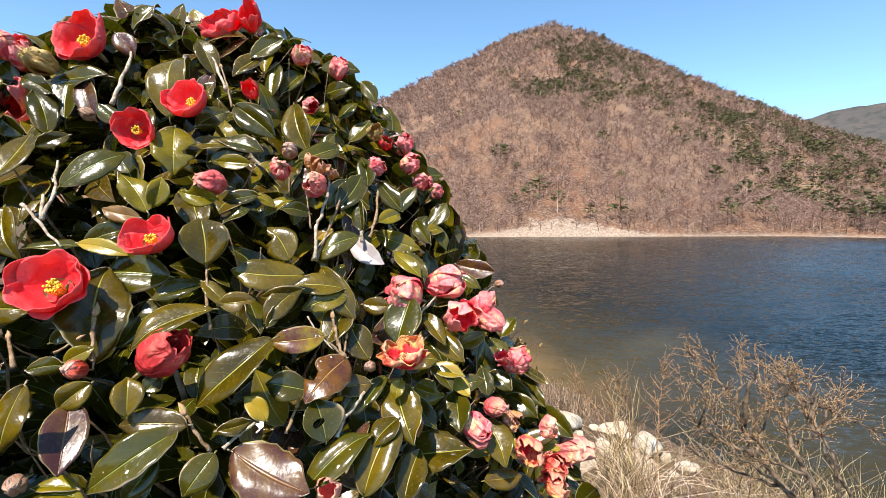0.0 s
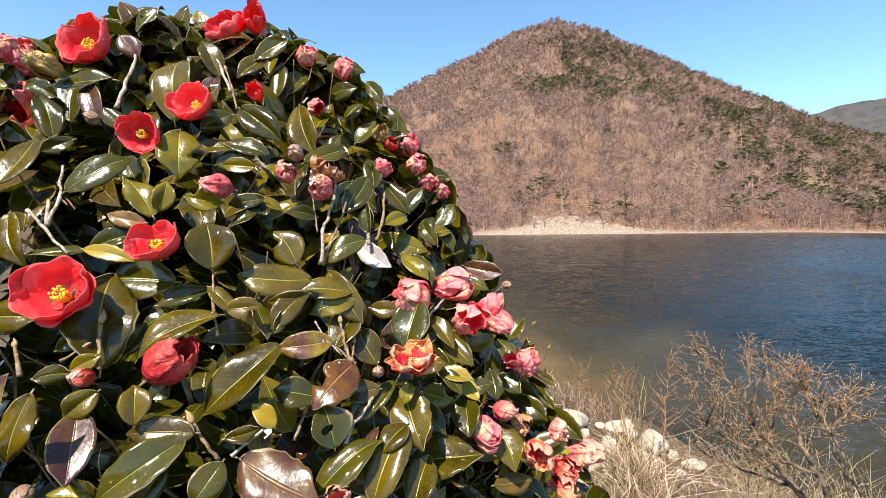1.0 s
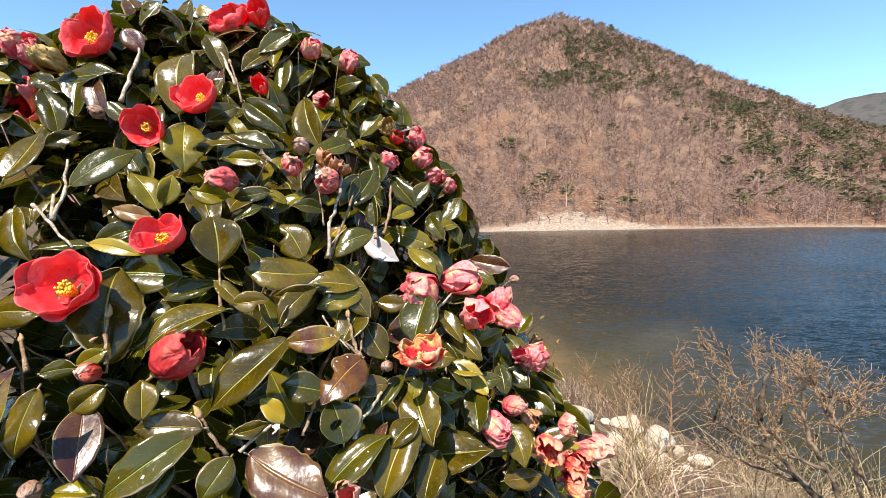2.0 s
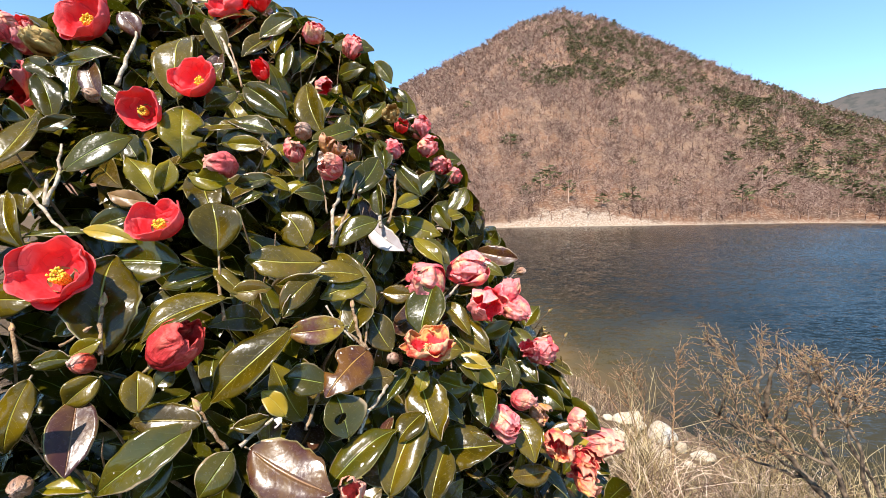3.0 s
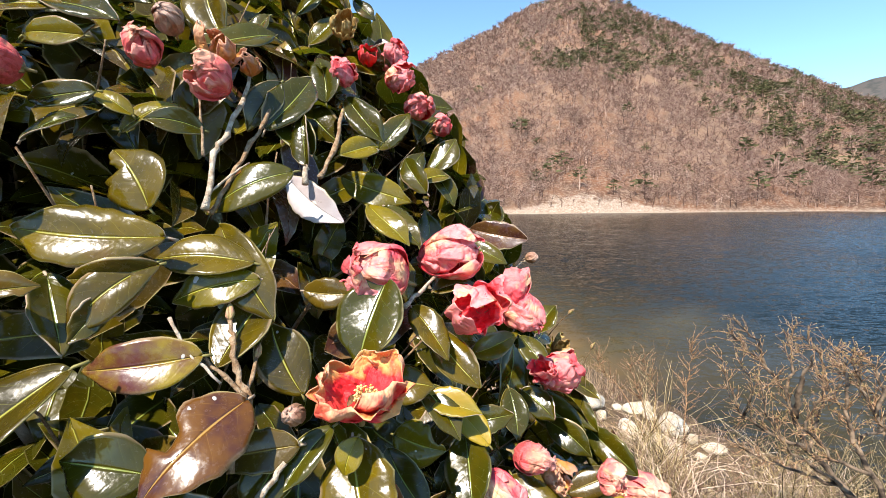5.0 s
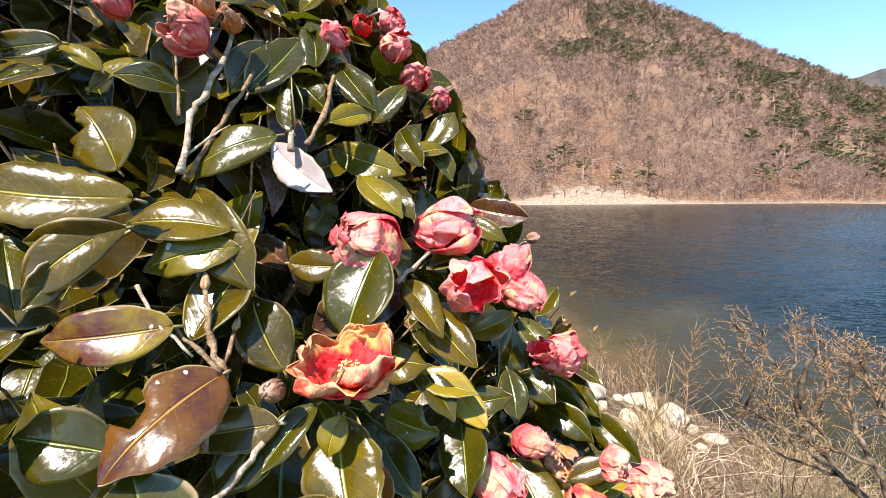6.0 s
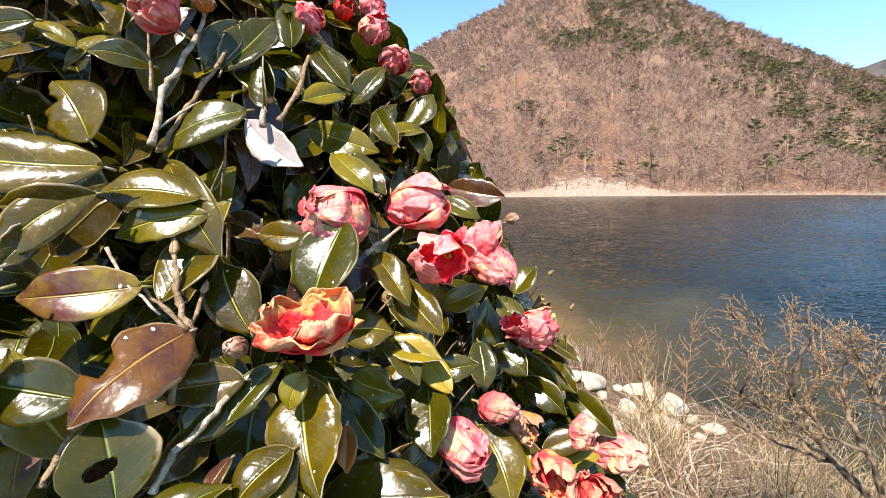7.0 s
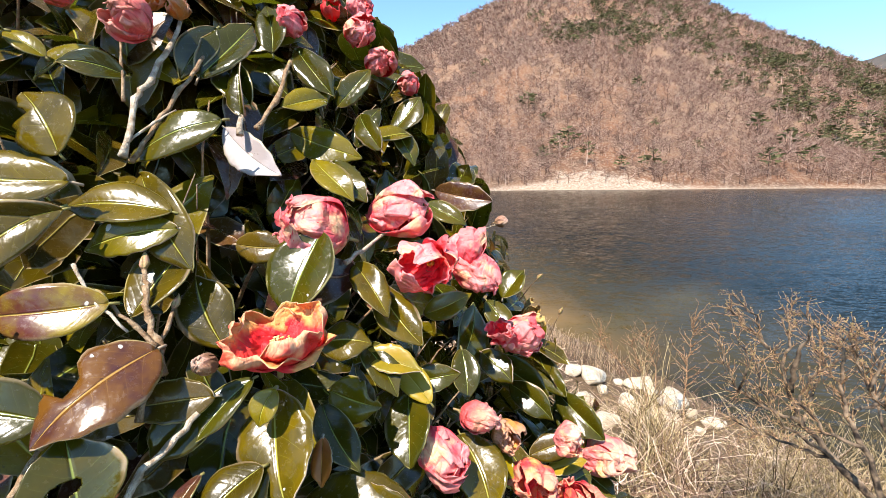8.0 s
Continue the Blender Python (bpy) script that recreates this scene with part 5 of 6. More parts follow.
hero_leaf((-0.049, 0.821, 4.346), (-0.062, 0.843, 4.393), (0.08, -0.89, 0.44), 0.030, 'green', fold=0.42, droop=0.08, flat=0.7)
hero_leaf((-0.098, 0.923, 4.433), (-0.065, 0.939, 4.471), (-0.21, -0.82, 0.53), 0.034, 'green', fold=0.14, droop=0.08, flat=0.7)
hero_leaf((-0.098, 0.809, 4.423), (-0.120, 0.792, 4.387), (-0.10, -0.88, 0.47), 0.025, 'green', fold=0.42, droop=0.08, flat=0.7)
hero_leaf((-0.126, 0.958, 4.480), (-0.097, 0.973, 4.514), (-0.24, -0.80, 0.55), 0.031, 'green', fold=0.14, droop=0.04, flat=0.7)
hero_leaf((-0.209, 0.900, 4.512), (-0.181, 0.938, 4.557), (0.23, -0.81, 0.54), 0.032, 'green', fold=0.60, droop=0.18)
hero_leaf((-0.070, 0.763, 4.350), (-0.090, 0.741, 4.309), (0.39, -0.88, 0.28), 0.027, 'green', fold=0.32, droop=0.08, flat=0.7)
hero_leaf((-0.040, 0.752, 4.289), (-0.073, 0.771, 4.326), (-0.14, -0.92, 0.36), 0.028, 'green', fold=0.20, droop=0.05, flat=0.25)
hero_leaf((0.047, 0.843, 4.256), (0.022, 0.865, 4.292), (-0.24, -0.89, 0.39), 0.025, 'green', fold=0.20, droop=0.05, flat=0.25)
hero_leaf((-0.156, 0.664, 4.325), (-0.194, 0.655, 4.318), (0.19, -0.94, 0.30), 0.020, 'green', fold=0.20, droop=0.05, flat=0.25)
hero_leaf((-0.153, 0.681, 4.301), (-0.122, 0.696, 4.323), (-0.03, -0.80, 0.60), 0.021, 'yellow', fold=0.20, droop=0.05, flat=0.25)
hero_leaf((-0.187, 0.639, 4.291), (-0.162, 0.653, 4.308), (0.02, -0.79, 0.62), 0.020, 'green', fold=0.20, droop=0.05, flat=0.25)
hero_twig([(-0.087, 0.667, 4.245), (-0.092, 0.690, 4.284), (-0.088, 0.702, 4.300), (-0.085, 0.724, 4.327), (-0.088, 0.752, 4.359)], 0.0027, 'twig_grey', 0.70)
hero_twig([(-0.090, 0.677, 4.255), (-0.081, 0.693, 4.269), (-0.073, 0.706, 4.279)], 0.0012, 'twig_grey', 0.70)
hero_twig([(-0.088, 0.675, 4.242), (-0.083, 0.697, 4.267), (-0.077, 0.719, 4.295), (-0.074, 0.738, 4.315), (-0.073, 0.759, 4.336)], 0.0024, 'twig_brown', 0.70)
hero_twig([(-0.040, 0.732, 4.263), (-0.046, 0.750, 4.293)], 0.0028, 'twig_grey', 0.95)
hero_twig([(-0.032, 0.744, 4.269), (-0.028, 0.775, 4.294), (-0.032, 0.817, 4.333)], 0.0026, 'twig_brown', 0.90)
hero_twig([(-0.097, 0.686, 4.283), (-0.103, 0.696, 4.310), (-0.109, 0.705, 4.332)], 0.0014, 'twig_brown', 0.70)
hero_twig([(-0.033, 0.610, 4.120), (-0.040, 0.619, 4.137), (-0.048, 0.622, 4.149), (-0.053, 0.631, 4.165), (-0.057, 0.636, 4.176)], 0.0030, 'twig_brown', 0.60)
hero_twig([(-0.038, 0.615, 4.135), (-0.050, 0.615, 4.147), (-0.066, 0.614, 4.162)], 0.0018, 'twig_brown', 0.70)
hero_twig([(-0.038, 0.574, 4.060), (-0.035, 0.584, 4.073), (-0.025, 0.598, 4.085), (-0.015, 0.612, 4.096)], 0.0026, 'twig_grey', 0.90)
hero_twig([(-0.090, 0.565, 4.068), (-0.086, 0.572, 4.079), (-0.084, 0.580, 4.090)], 0.0022, 'twig_brown', 0.70)
hero_twig([(-0.159, 0.550, 4.183), (-0.167, 0.559, 4.207), (-0.177, 0.580, 4.247)], 0.0020, 'twig_brown', 0.70)
hero_twig([(-0.354, 0.690, 4.444), (-0.354, 0.706, 4.473), (-0.364, 0.737, 4.509), (-0.431, 0.853, 4.588)], 0.0030, 'twig_grey', 0.70)
hero_twig([(-0.350, 0.574, 4.296), (-0.353, 0.594, 4.323), (-0.373, 0.625, 4.364)], 0.0026, 'twig_grey', 0.70)
hero_twig([(-0.350, 0.574, 4.296), (-0.364, 0.593, 4.323)], 0.0026, 'twig_grey', 0.70)
hero_twig([(-0.380, 0.584, 4.312), (-0.350, 0.571, 4.292), (-0.312, 0.553, 4.268)], 0.0022, 'twig_grey', 0.70)
hero_twig([(-0.139, 0.505, 4.079), (-0.151, 0.503, 4.099), (-0.161, 0.505, 4.114)], 0.0022, 'twig_brown', 0.70)
hero_twig([(-0.132, 0.515, 4.077), (-0.122, 0.529, 4.085), (-0.109, 0.543, 4.092)], 0.0022, 'twig_grey', 0.70)
hero_twig([(0.039, 0.735, 4.161), (0.051, 0.762, 4.170), (0.065, 0.793, 4.182)], 0.0024, 'twig_grey', 0.70)
hero_twig([(-0.242, 0.500, 4.166), (-0.251, 0.511, 4.189), (-0.253, 0.519, 4.204)], 0.0024, 'twig_brown', 0.70)
hero_twig([(-0.248, 0.779, 4.485), (-0.280, 0.819, 4.530), (-0.300, 0.841, 4.555)], 0.0028, 'twig_grey', 0.70)
hero_twig([(-0.223, 0.744, 4.452), (-0.254, 0.795, 4.497), (-0.275, 0.821, 4.531)], 0.0020, 'twig_brown', 0.70)
hero_twig([(-0.041, 0.598, 4.097), (-0.043, 0.620, 4.129), (-0.042, 0.638, 4.151)], 0.0022, 'twig_brown', 0.70)
hero_twig([(-0.301, 0.484, 4.165), (-0.318, 0.498, 4.187)], 0.0026, 'twig_brown', 0.70)
hero_twig([(-0.274, 0.495, 4.175), (-0.262, 0.504, 4.183)], 0.0016, 'twig_brown', 0.70)
hero_twig([(-0.079, 0.611, 4.184), (-0.068, 0.607, 4.166), (-0.049, 0.608, 4.146)], 0.0014, 'twig_grey', 0.70)
hero_twig([(0.174, 1.002, 4.163), (0.161, 1.012, 4.158), (0.140, 0.883, 4.166)], 0.0014, 'twig_grey', 0.70)
hero_twig([(0.235, 1.006, 3.979), (0.243, 0.989, 4.014), (0.251, 0.971, 4.047)], 0.0008, 'twig_brown', 0.70)
hero_twig([(0.202, 1.014, 4.052), (0.216, 0.994, 4.080), (0.223, 0.984, 4.091)], 0.0008, 'twig_brown', 0.70)
hero_flower((-0.426, 0.742, 4.542), (-0.05, -0.92, 0.38), 0.0400, 'cup', 'red')
hero_flower((-0.248, 0.688, 4.444), (-0.18, -0.89, 0.42), 0.0281, 'cup', 'red')
hero_flower((-0.291, 0.645, 4.402), (0.18, -0.98, 0.01), 0.0246, 'cup', 'red')
hero_flower((-0.221, 0.557, 4.275), (0.12, -0.78, 0.62), 0.0267, 'cup', 'red')
hero_flower((-0.283, 0.510, 4.233), (0.16, -0.86, 0.52), 0.0335, 'cup', 'red')
hero_flower((-0.198, 0.518, 4.160), (0.74, 0.18, 0.62), 0.0185, 'globe', 'redfade')
hero_leaf((0.026, 0.624, 4.106), (0.020, 0.614, 4.088), (0.10, -0.88, 0.46), 0.017, 'yellow', fold=0.4, droop=0.25)
hero_flower((-0.315, 0.910, 4.627), (-0.08, -0.74, 0.67), 0.0323, 'loose', 'red')
hero_flower((-0.270, 0.921, 4.638), (0.23, -0.69, 0.68), 0.0192, 'half', 'red')
hero_flower((-0.541, 0.743, 4.530), (-0.18, -0.65, 0.74), 0.0135, 'bell', 'pink')
hero_flower((-0.536, 0.761, 4.521), (0.23, -0.69, 0.68), 0.0154, 'bell', 'pink')
hero_flower((-0.557, 0.770, 4.464), (0.57, -0.73, 0.38), 0.0243, 'wilt', 'pink')
hero_flower((-0.443, 0.699, 4.498), (-0.18, -0.94, 0.28), 0.0147, 'bell', 'gold')
hero_flower((-0.357, 0.654, 4.422), (-0.56, -0.55, 0.62), 0.0079, 'bud', 'scale')
hero_flower((-0.228, 0.821, 4.491), (0.13, -0.92, 0.38), 0.0124, 'half', 'red')
hero_flower((-0.162, 0.873, 4.561), (-0.07, -0.84, 0.54), 0.0133, 'tight', 'pink')
hero_flower((-0.113, 0.905, 4.548), (0.34, -0.81, 0.48), 0.0159, 'tight', 'pink')
hero_flower((-0.149, 0.851, 4.478), (0.59, -0.79, -0.17), 0.0132, 'half', 'pink')
hero_flower((-0.131, 0.711, 4.384), (0.13, -0.80, 0.58), 0.0109, 'bud', 'scale')
hero_flower((-0.133, 0.684, 4.353), (-0.09, -0.60, 0.80), 0.0105, 'tight', 'pinkbud')
hero_flower((-0.090, 0.697, 4.335), (-0.29, -0.76, 0.58), 0.0123, 'tight', 'pinkbud')
hero_flower((-0.098, 0.723, 4.362), (0.25, -0.63, 0.73), 0.0125, 'wilt', 'orange')
hero_flower((-0.191, 0.636, 4.337), (-0.84, -0.49, 0.25), 0.0126, 'tight', 'pinkbud')
hero_flower((-0.050, 0.896, 4.438), (0.35, -0.72, 0.60), 0.0140, 'wilt', 'gold')
hero_flower((-0.048, 1.014, 4.439), (0.25, -0.88, 0.40), 0.0143, 'half', 'red')
hero_flower((-0.037, 0.847, 4.379), (0.14, -0.95, 0.28), 0.0136, 'tight', 'pink')
hero_flower((-0.016, 1.008, 4.432), (0.47, -0.73, 0.49), 0.0186, 'tight', 'pink')
hero_flower((0.004, 0.934, 4.392), (0.59, -0.76, 0.28), 0.0162, 'tight', 'pink')
hero_flower((0.023, 0.946, 4.359), (0.59, -0.76, 0.28), 0.0144, 'tight', 'pink')
hero_flower((0.048, 1.014, 4.346), (0.51, -0.79, 0.35), 0.0118, 'tight', 'pink')
hero_flower((0.028, 0.727, 4.187), (-0.70, -0.62, 0.35), 0.0205, 'tight', 'pink', seed=3)
hero_flower((0.057, 0.796, 4.192), (0.82, -0.50, 0.25), 0.0200, 'bell', 'pink', seed=5)
hero_flower((0.101, 0.778, 4.152), (-0.30, -0.90, 0.12), 0.0225, 'ragged', 'pink', seed=7)
hero_flower((0.132, 0.825, 4.149), (0.34, 0.29, 0.90), 0.0157, 'bell', 'pink')
hero_flower((0.130, 0.833, 4.140), (0.70, -0.50, -0.50), 0.0182, 'bell', 'pink', seed=9)
hero_flower((0.030, 0.627, 4.134), (0.13, -0.20, 0.97), 0.0245, 'loose', 'withered', seed=11, broad=1.28)
hero_flower((0.189, 0.887, 4.044), (0.54, -0.75, 0.39), 0.0231, 'tight', 'pink', seed=13)
hero_flower((0.170, 0.853, 4.064), (-0.13, -0.92, 0.36), 0.0133, 'wilt', 'pink')
hero_flower((0.221, 1.017, 4.023), (0.59, -0.51, 0.63), 0.0176, 'wilt', 'gold')
hero_flower((0.110, 0.719, 4.015), (0.66, -0.40, -0.63), 0.0179, 'bell', 'pink')
hero_flower((0.141, 0.748, 4.024), (0.94, -0.28, -0.17), 0.0130, 'tight', 'pinkbud')
hero_flower((0.169, 0.776, 3.996), (0.64, -0.77, 0.01), 0.0153, 'wilt', 'orange')
hero_flower((0.193, 0.772, 3.950), (0.30, -0.94, 0.15), 0.0201, 'wilt', 'redwilt', seed=15)
hero_flower((0.301, 0.987, 3.839), (0.57, -0.71, 0.42), 0.0280, 'bell', 'cream', seed=17)
hero_flower((0.238, 0.828, 3.957), (0.29, -0.77, 0.57), 0.0147, 'tight', 'cream')
hero_flower((0.240, 0.803, 3.907), (0.29, -0.89, 0.36), 0.0191, 'wilt', 'redwilt', seed=19)
hero_flower((0.239, 0.786, 3.891), (0.24, -0.95, 0.17), 0.0240, 'wilt', 'redwilt', seed=21)
hero_flower((-0.255, 0.434, 4.088), (0.46, -0.84, 0.28), 0.0079, 'bud', 'scale')
hero_flower((-0.252, 0.494, 4.160), (-0.31, -0.90, 0.29), 0.0099, 'bud', 'redbud')
hero_flower((-0.039, 0.549, 4.014), (0.02, -0.77, 0.63), 0.0130, 'half', 'cream')
hero_flower((-0.008, 0.614, 4.125), (-0.15, -0.81, 0.57), 0.0068, 'bud', 'scale')
hero_flower((0.173, 1.006, 4.165), (0.95, -0.20, 0.24), 0.0077, 'bud', 'scale')
hero_flower((-0.081, 0.735, 4.354), (0.40, -0.79, 0.46), 0.0079, 'wilt', 'orange')


# ---- the rest of the bush: limbs inside it and the mass of leaves ----
def bush_limbs():
    rnd = random.Random(5)
    for k in range(26):
        a, z = rnd.uniform(0, 6.28), rnd.uniform(3.3, 4.45)
        w = math.sqrt(1 - ((z - BUSH_C.z) / BUSH_A.z) ** 2) * rnd.uniform(0.40, 0.62)
        end = Vector((BUSH_C.x + BUSH_A.x * w * math.cos(a), BUSH_C.y + BUSH_A.y * w * math.sin(a), z))
        mid = BUSH_FOOT.lerp(end, 0.5) + Vector((rnd.uniform(-1, 1), rnd.uniform(-1, 1), 0)) * 0.08 - Vector((math.cos(a), math.sin(a), 0)) * 0.05
        start = BUSH_FOOT + Vector((rnd.uniform(-1, 1), rnd.uniform(-1, 1), -1.0)) * 0.07
        pts = wiggle([start, mid, end], 5, 0.012, rnd)
        radii = [0.017 * (1 - 0.8 * i / (len(pts) - 1)) for i in range(len(pts))]
        v, f = tube(pts, radii, 7)
        part("limb", mesh_of("limb", v, f, [BARK["limb"]]), bush, TO_BUSH)


# the crown's outline, fitted to the camera's view: heading in degrees from the eye, and its rise
CROWN_HEADING = (-70, -46, -40, -35, -26, -20, -14, -7, 0, 8)
CROWN_RISE = (0.22, 0.26, 0.32, 0.372, 0.38, 0.368, 0.315, 0.18, 0.02, -0.3)


def too_high(p):
    x, y = p.x - 0.085, p.y - 0.12
    return y > 0.1 and p.z - 4.29 > math.hypot(x, y) * float(np.interp(math.degrees(math.atan2(x, y)), CROWN_HEADING, CROWN_RISE))


def crown_pose(rnd, deep, low=2.85):
    """A random place under the crown's surface, with the way a leaf grows there and its upper side."""
    z = rnd.uniform(low, 4.71)
    a = rnd.uniform(-2.6, 0.5) if rnd.random() < 0.72 else rnd.uniform(0, 6.283)
    h = (z - BUSH_C.z) / BUSH_A.z
    w = min(math.sqrt(max(1 - h * h, 0)), 0.74 - 0.2 * max(0, 3.4 - z))
    w *= 1 + 0.03 * math.sin(a * 7 + z * 9)
    p = BUSH_C + Vector((BUSH_A.x * w * math.cos(a), BUSH_A.y * w * math.sin(a), z - BUSH_C.z))
    d = Vector(((p.x - BUSH_C.x) / BUSH_A.x ** 2, (p.y - BUSH_C.y) / BUSH_A.y ** 2, (p.z - BUSH_C.z) / BUSH_A.z ** 2)).normalized()
    p = p - d * deep
    tang = Vector((rnd.gauss(0, 1), rnd.gauss(0, 1), rnd.gauss(0, 1)))
    tang = (tang - d * tang.dot(d)).normalized()
    ax = (d * rnd.uniform(0.15, 0.8) + tang + Vector((0, 0, rnd.uniform(-0.25, 0.45)))).normalized()
    up = (d * rnd.uniform(0.5, 1.0) + Vector((0, 0, rnd.uniform(0.3, 1.0))) + tang.cross(d) * rnd.uniform(-0.8, 0.8))
    return d, p, ax, up


def crowded(p, reach):
    return any((p - q).length_squared < reach * reach for q in taken)


# eye positions along the camera's path
EYES = (Vector((0.085, 0.12, 4.29)), Vector((0.10, 0.30, 4.26)), Vector((0.13, 0.37, 4.22)))
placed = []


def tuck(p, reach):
    """How far back along the camera's line of sight a loose leaf at p must go so as not to hide the leaves and flowers
    that have their own place.
    """
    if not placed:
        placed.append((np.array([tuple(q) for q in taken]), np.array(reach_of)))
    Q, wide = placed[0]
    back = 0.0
    for e in EYES:
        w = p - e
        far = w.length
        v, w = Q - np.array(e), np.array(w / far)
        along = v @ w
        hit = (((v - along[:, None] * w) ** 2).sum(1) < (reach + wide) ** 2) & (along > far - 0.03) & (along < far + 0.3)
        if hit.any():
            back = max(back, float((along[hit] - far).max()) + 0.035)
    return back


def in_view(p):
    """Whether a place lies in the part of the crown that the camera sees; beyond its left edge is out."""
    return p.y < 1.0 and p.x > -0.62 and p.z > 3.75 and p.x - 0.10 > -1.12 * (p.y - 0.10) - 0.04


COLORS = ["green"] * 5 + ["olive"] * 7 + ["yellow"] * 3 + ["bronze_olive"] * 3 + ["bronze", "bronze", "orange_bronze"]


def fill_leaves():
    """Single leaves between the placed ones, where there is room."""
    rnd = random.Random(11)
    shapes = []
    for k in range(21):
        L = rnd.uniform(0.060, 0.085)
        shapes.append((L, leaf_mesh(L, L * rnd.uniform(0.44, 0.54), COLORS[k], 900 + k, droop=rnd.uniform(0.05, 0.3), fold=rnd.uniform(0.1, 0.4), edge=k % 5 == 0)))
    made = tries = 0
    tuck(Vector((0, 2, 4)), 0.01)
    while made < 80 and tries < 9000:
        tries += 1
        d, p, ax, up = crown_pose(rnd, rnd.uniform(0.0, 0.05))
        if too_high(p + ax * 0.05) or not (p.y < 1.15 and p.x > -0.85 and p.z > 3.75):
            continue
        if p.z < 4.36 and p.x < -0.2 and rnd.random() < 0.7:
            continue
        L, me = rnd.choice(shapes)
        if p.z < 4.36:
            p = p - d * 0.022
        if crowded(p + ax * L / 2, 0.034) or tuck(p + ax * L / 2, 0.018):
            continue
        part("leaf", me, bush, TO_BUSH @ frame_of(p, ax, up))
        taken.append(p + ax * L / 2)
        reach_of.append(0.014)
        made += 1


def fine_twigs():
    """Thin brown twigs that carry the outer leaves, seen in the gaps."""
    rnd = random.Random(53)
    made = tries = 0
    while made < 90 and tries < 6000:
        tries += 1
        d, p, ax, up = crown_pose(rnd, rnd.uniform(0.03, 0.07), 3.7)
        if not in_view(p) or too_high(p) or tuck(p, 0.006):
            continue
        start = p - d * rnd.uniform(0.10, 0.22) - Vector((rnd.uniform(-0.05, 0.05), rnd.uniform(-0.05, 0.05), rnd.uniform(0.05, 0.16)))
        pts = wiggle([start, start.lerp(p, 0.55) + ax * 0.015, p], 3, 0.004, rnd)
        r = rnd.uniform(0.0011, 0.0022)
        v, f = tube(pts, [r * (1.35 - 1.05 * i / (len(pts) - 1)) for i in range(len(pts))], 6)
        part("twig", mesh_of("twig", v, f, [BARK["twig_brown"]]), bush, TO_BUSH)
        made += 1


def leaf_mass(name, label, count, depths, nu, nv, seed, rule, low=2.85, flank=-2.0):
    """Many leaves of the crown in one mesh."""
    rnd = random.Random(seed)
    forms = []
    for k in range(10):
        L = rnd.uniform(0.058, 0.088)
        P, UV = leaf_grid(L, L * rnd.uniform(0.44, 0.54), 700 + k, nu=nu, nv=nv, droop=rnd.uniform(0.05, 0.35), fold=rnd.uniform(0.2, 0.5))
        forms.append((P.reshape(-1, 3), UV.reshape(-1, 2)))
    quads = grid_faces(nu, nv)
    names = list(LEAF)
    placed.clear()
    V, Q, T, S = [], [], [], []
    for k in range(count):
        deep = rnd.choice(depths) * rnd.uniform(0.7, 1.3)
        d, p, ax, up = crown_pose(rnd, deep, low)
        while d.x < flank:
            d, p, ax, up = crown_pose(rnd, deep, low)
        P, UV = rnd.choice(forms)
        # within the camera's view, loose leaves are set back behind the placed ones
        if rule and in_view(p):
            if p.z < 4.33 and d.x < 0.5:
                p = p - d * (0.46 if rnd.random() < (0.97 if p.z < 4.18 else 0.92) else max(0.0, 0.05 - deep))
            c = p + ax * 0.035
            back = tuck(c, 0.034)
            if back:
                p = p + (c - EYES[1]).normalized() * (back + (rnd.uniform(0, 0.03) if p.z > 4.30 else rnd.uniform(0.25, 0.50)))
        if too_high(p + ax * 0.04):
            continue
        m = np.array(frame_of(p, ax, up))
        V.append(P @ m[:3, :3].T + m[:3, 3])
        T.append(UV)
        Q.append(quads + (len(V) - 1) * len(P))
        # deep leaves all take the dark green, which puts the crown's shade into their colour
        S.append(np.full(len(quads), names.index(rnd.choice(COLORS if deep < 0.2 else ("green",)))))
    me = quick_mesh(name, np.concatenate(V), np.concatenate(Q), [LEAF[k] for k in names], np.concatenate(T), np.concatenate(S), smooth=True)
    tagged(part(name, me, bush, TO_BUSH, label), kind="stuff")


def foliage():
    leaf_mass("foliage", "dense glossy dark green leaves", 5600, (0.0, 0.015, 0.03, 0.05, 0.07), 5, 8, 23, True)
    leaf_mass("side_foliage", "shaded leaves on the flank towards the lake", 2600, (0.06, 0.10, 0.14, 0.18, 0.23, 0.28), 4, 6, 37, True, 3.2, 0.35)
    leaf_mass("top_foliage", "dense leaves of the rounded top", 2600, (0.01, 0.03, 0.06, 0.10, 0.14, 0.18), 5, 7, 31, True, 4.30)
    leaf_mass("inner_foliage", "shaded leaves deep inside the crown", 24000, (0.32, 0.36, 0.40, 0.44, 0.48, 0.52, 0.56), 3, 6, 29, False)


bush_limbs(), fill_leaves(), fine_twigs(), foliage()


# ---- the bank: shrub, saplings, boulders, dry grass and brambles ----
shrub = tagged(new("bare_shrub"), "bare branching shrub with yellowish opening buds on the bank", "shrub")
shrub.location = SHRUB_FOOT = Vector((2.46, 2.60, float(bank_z(2.46, 2.60)) - 0.02))
shrub_rnd = random.Random(41)


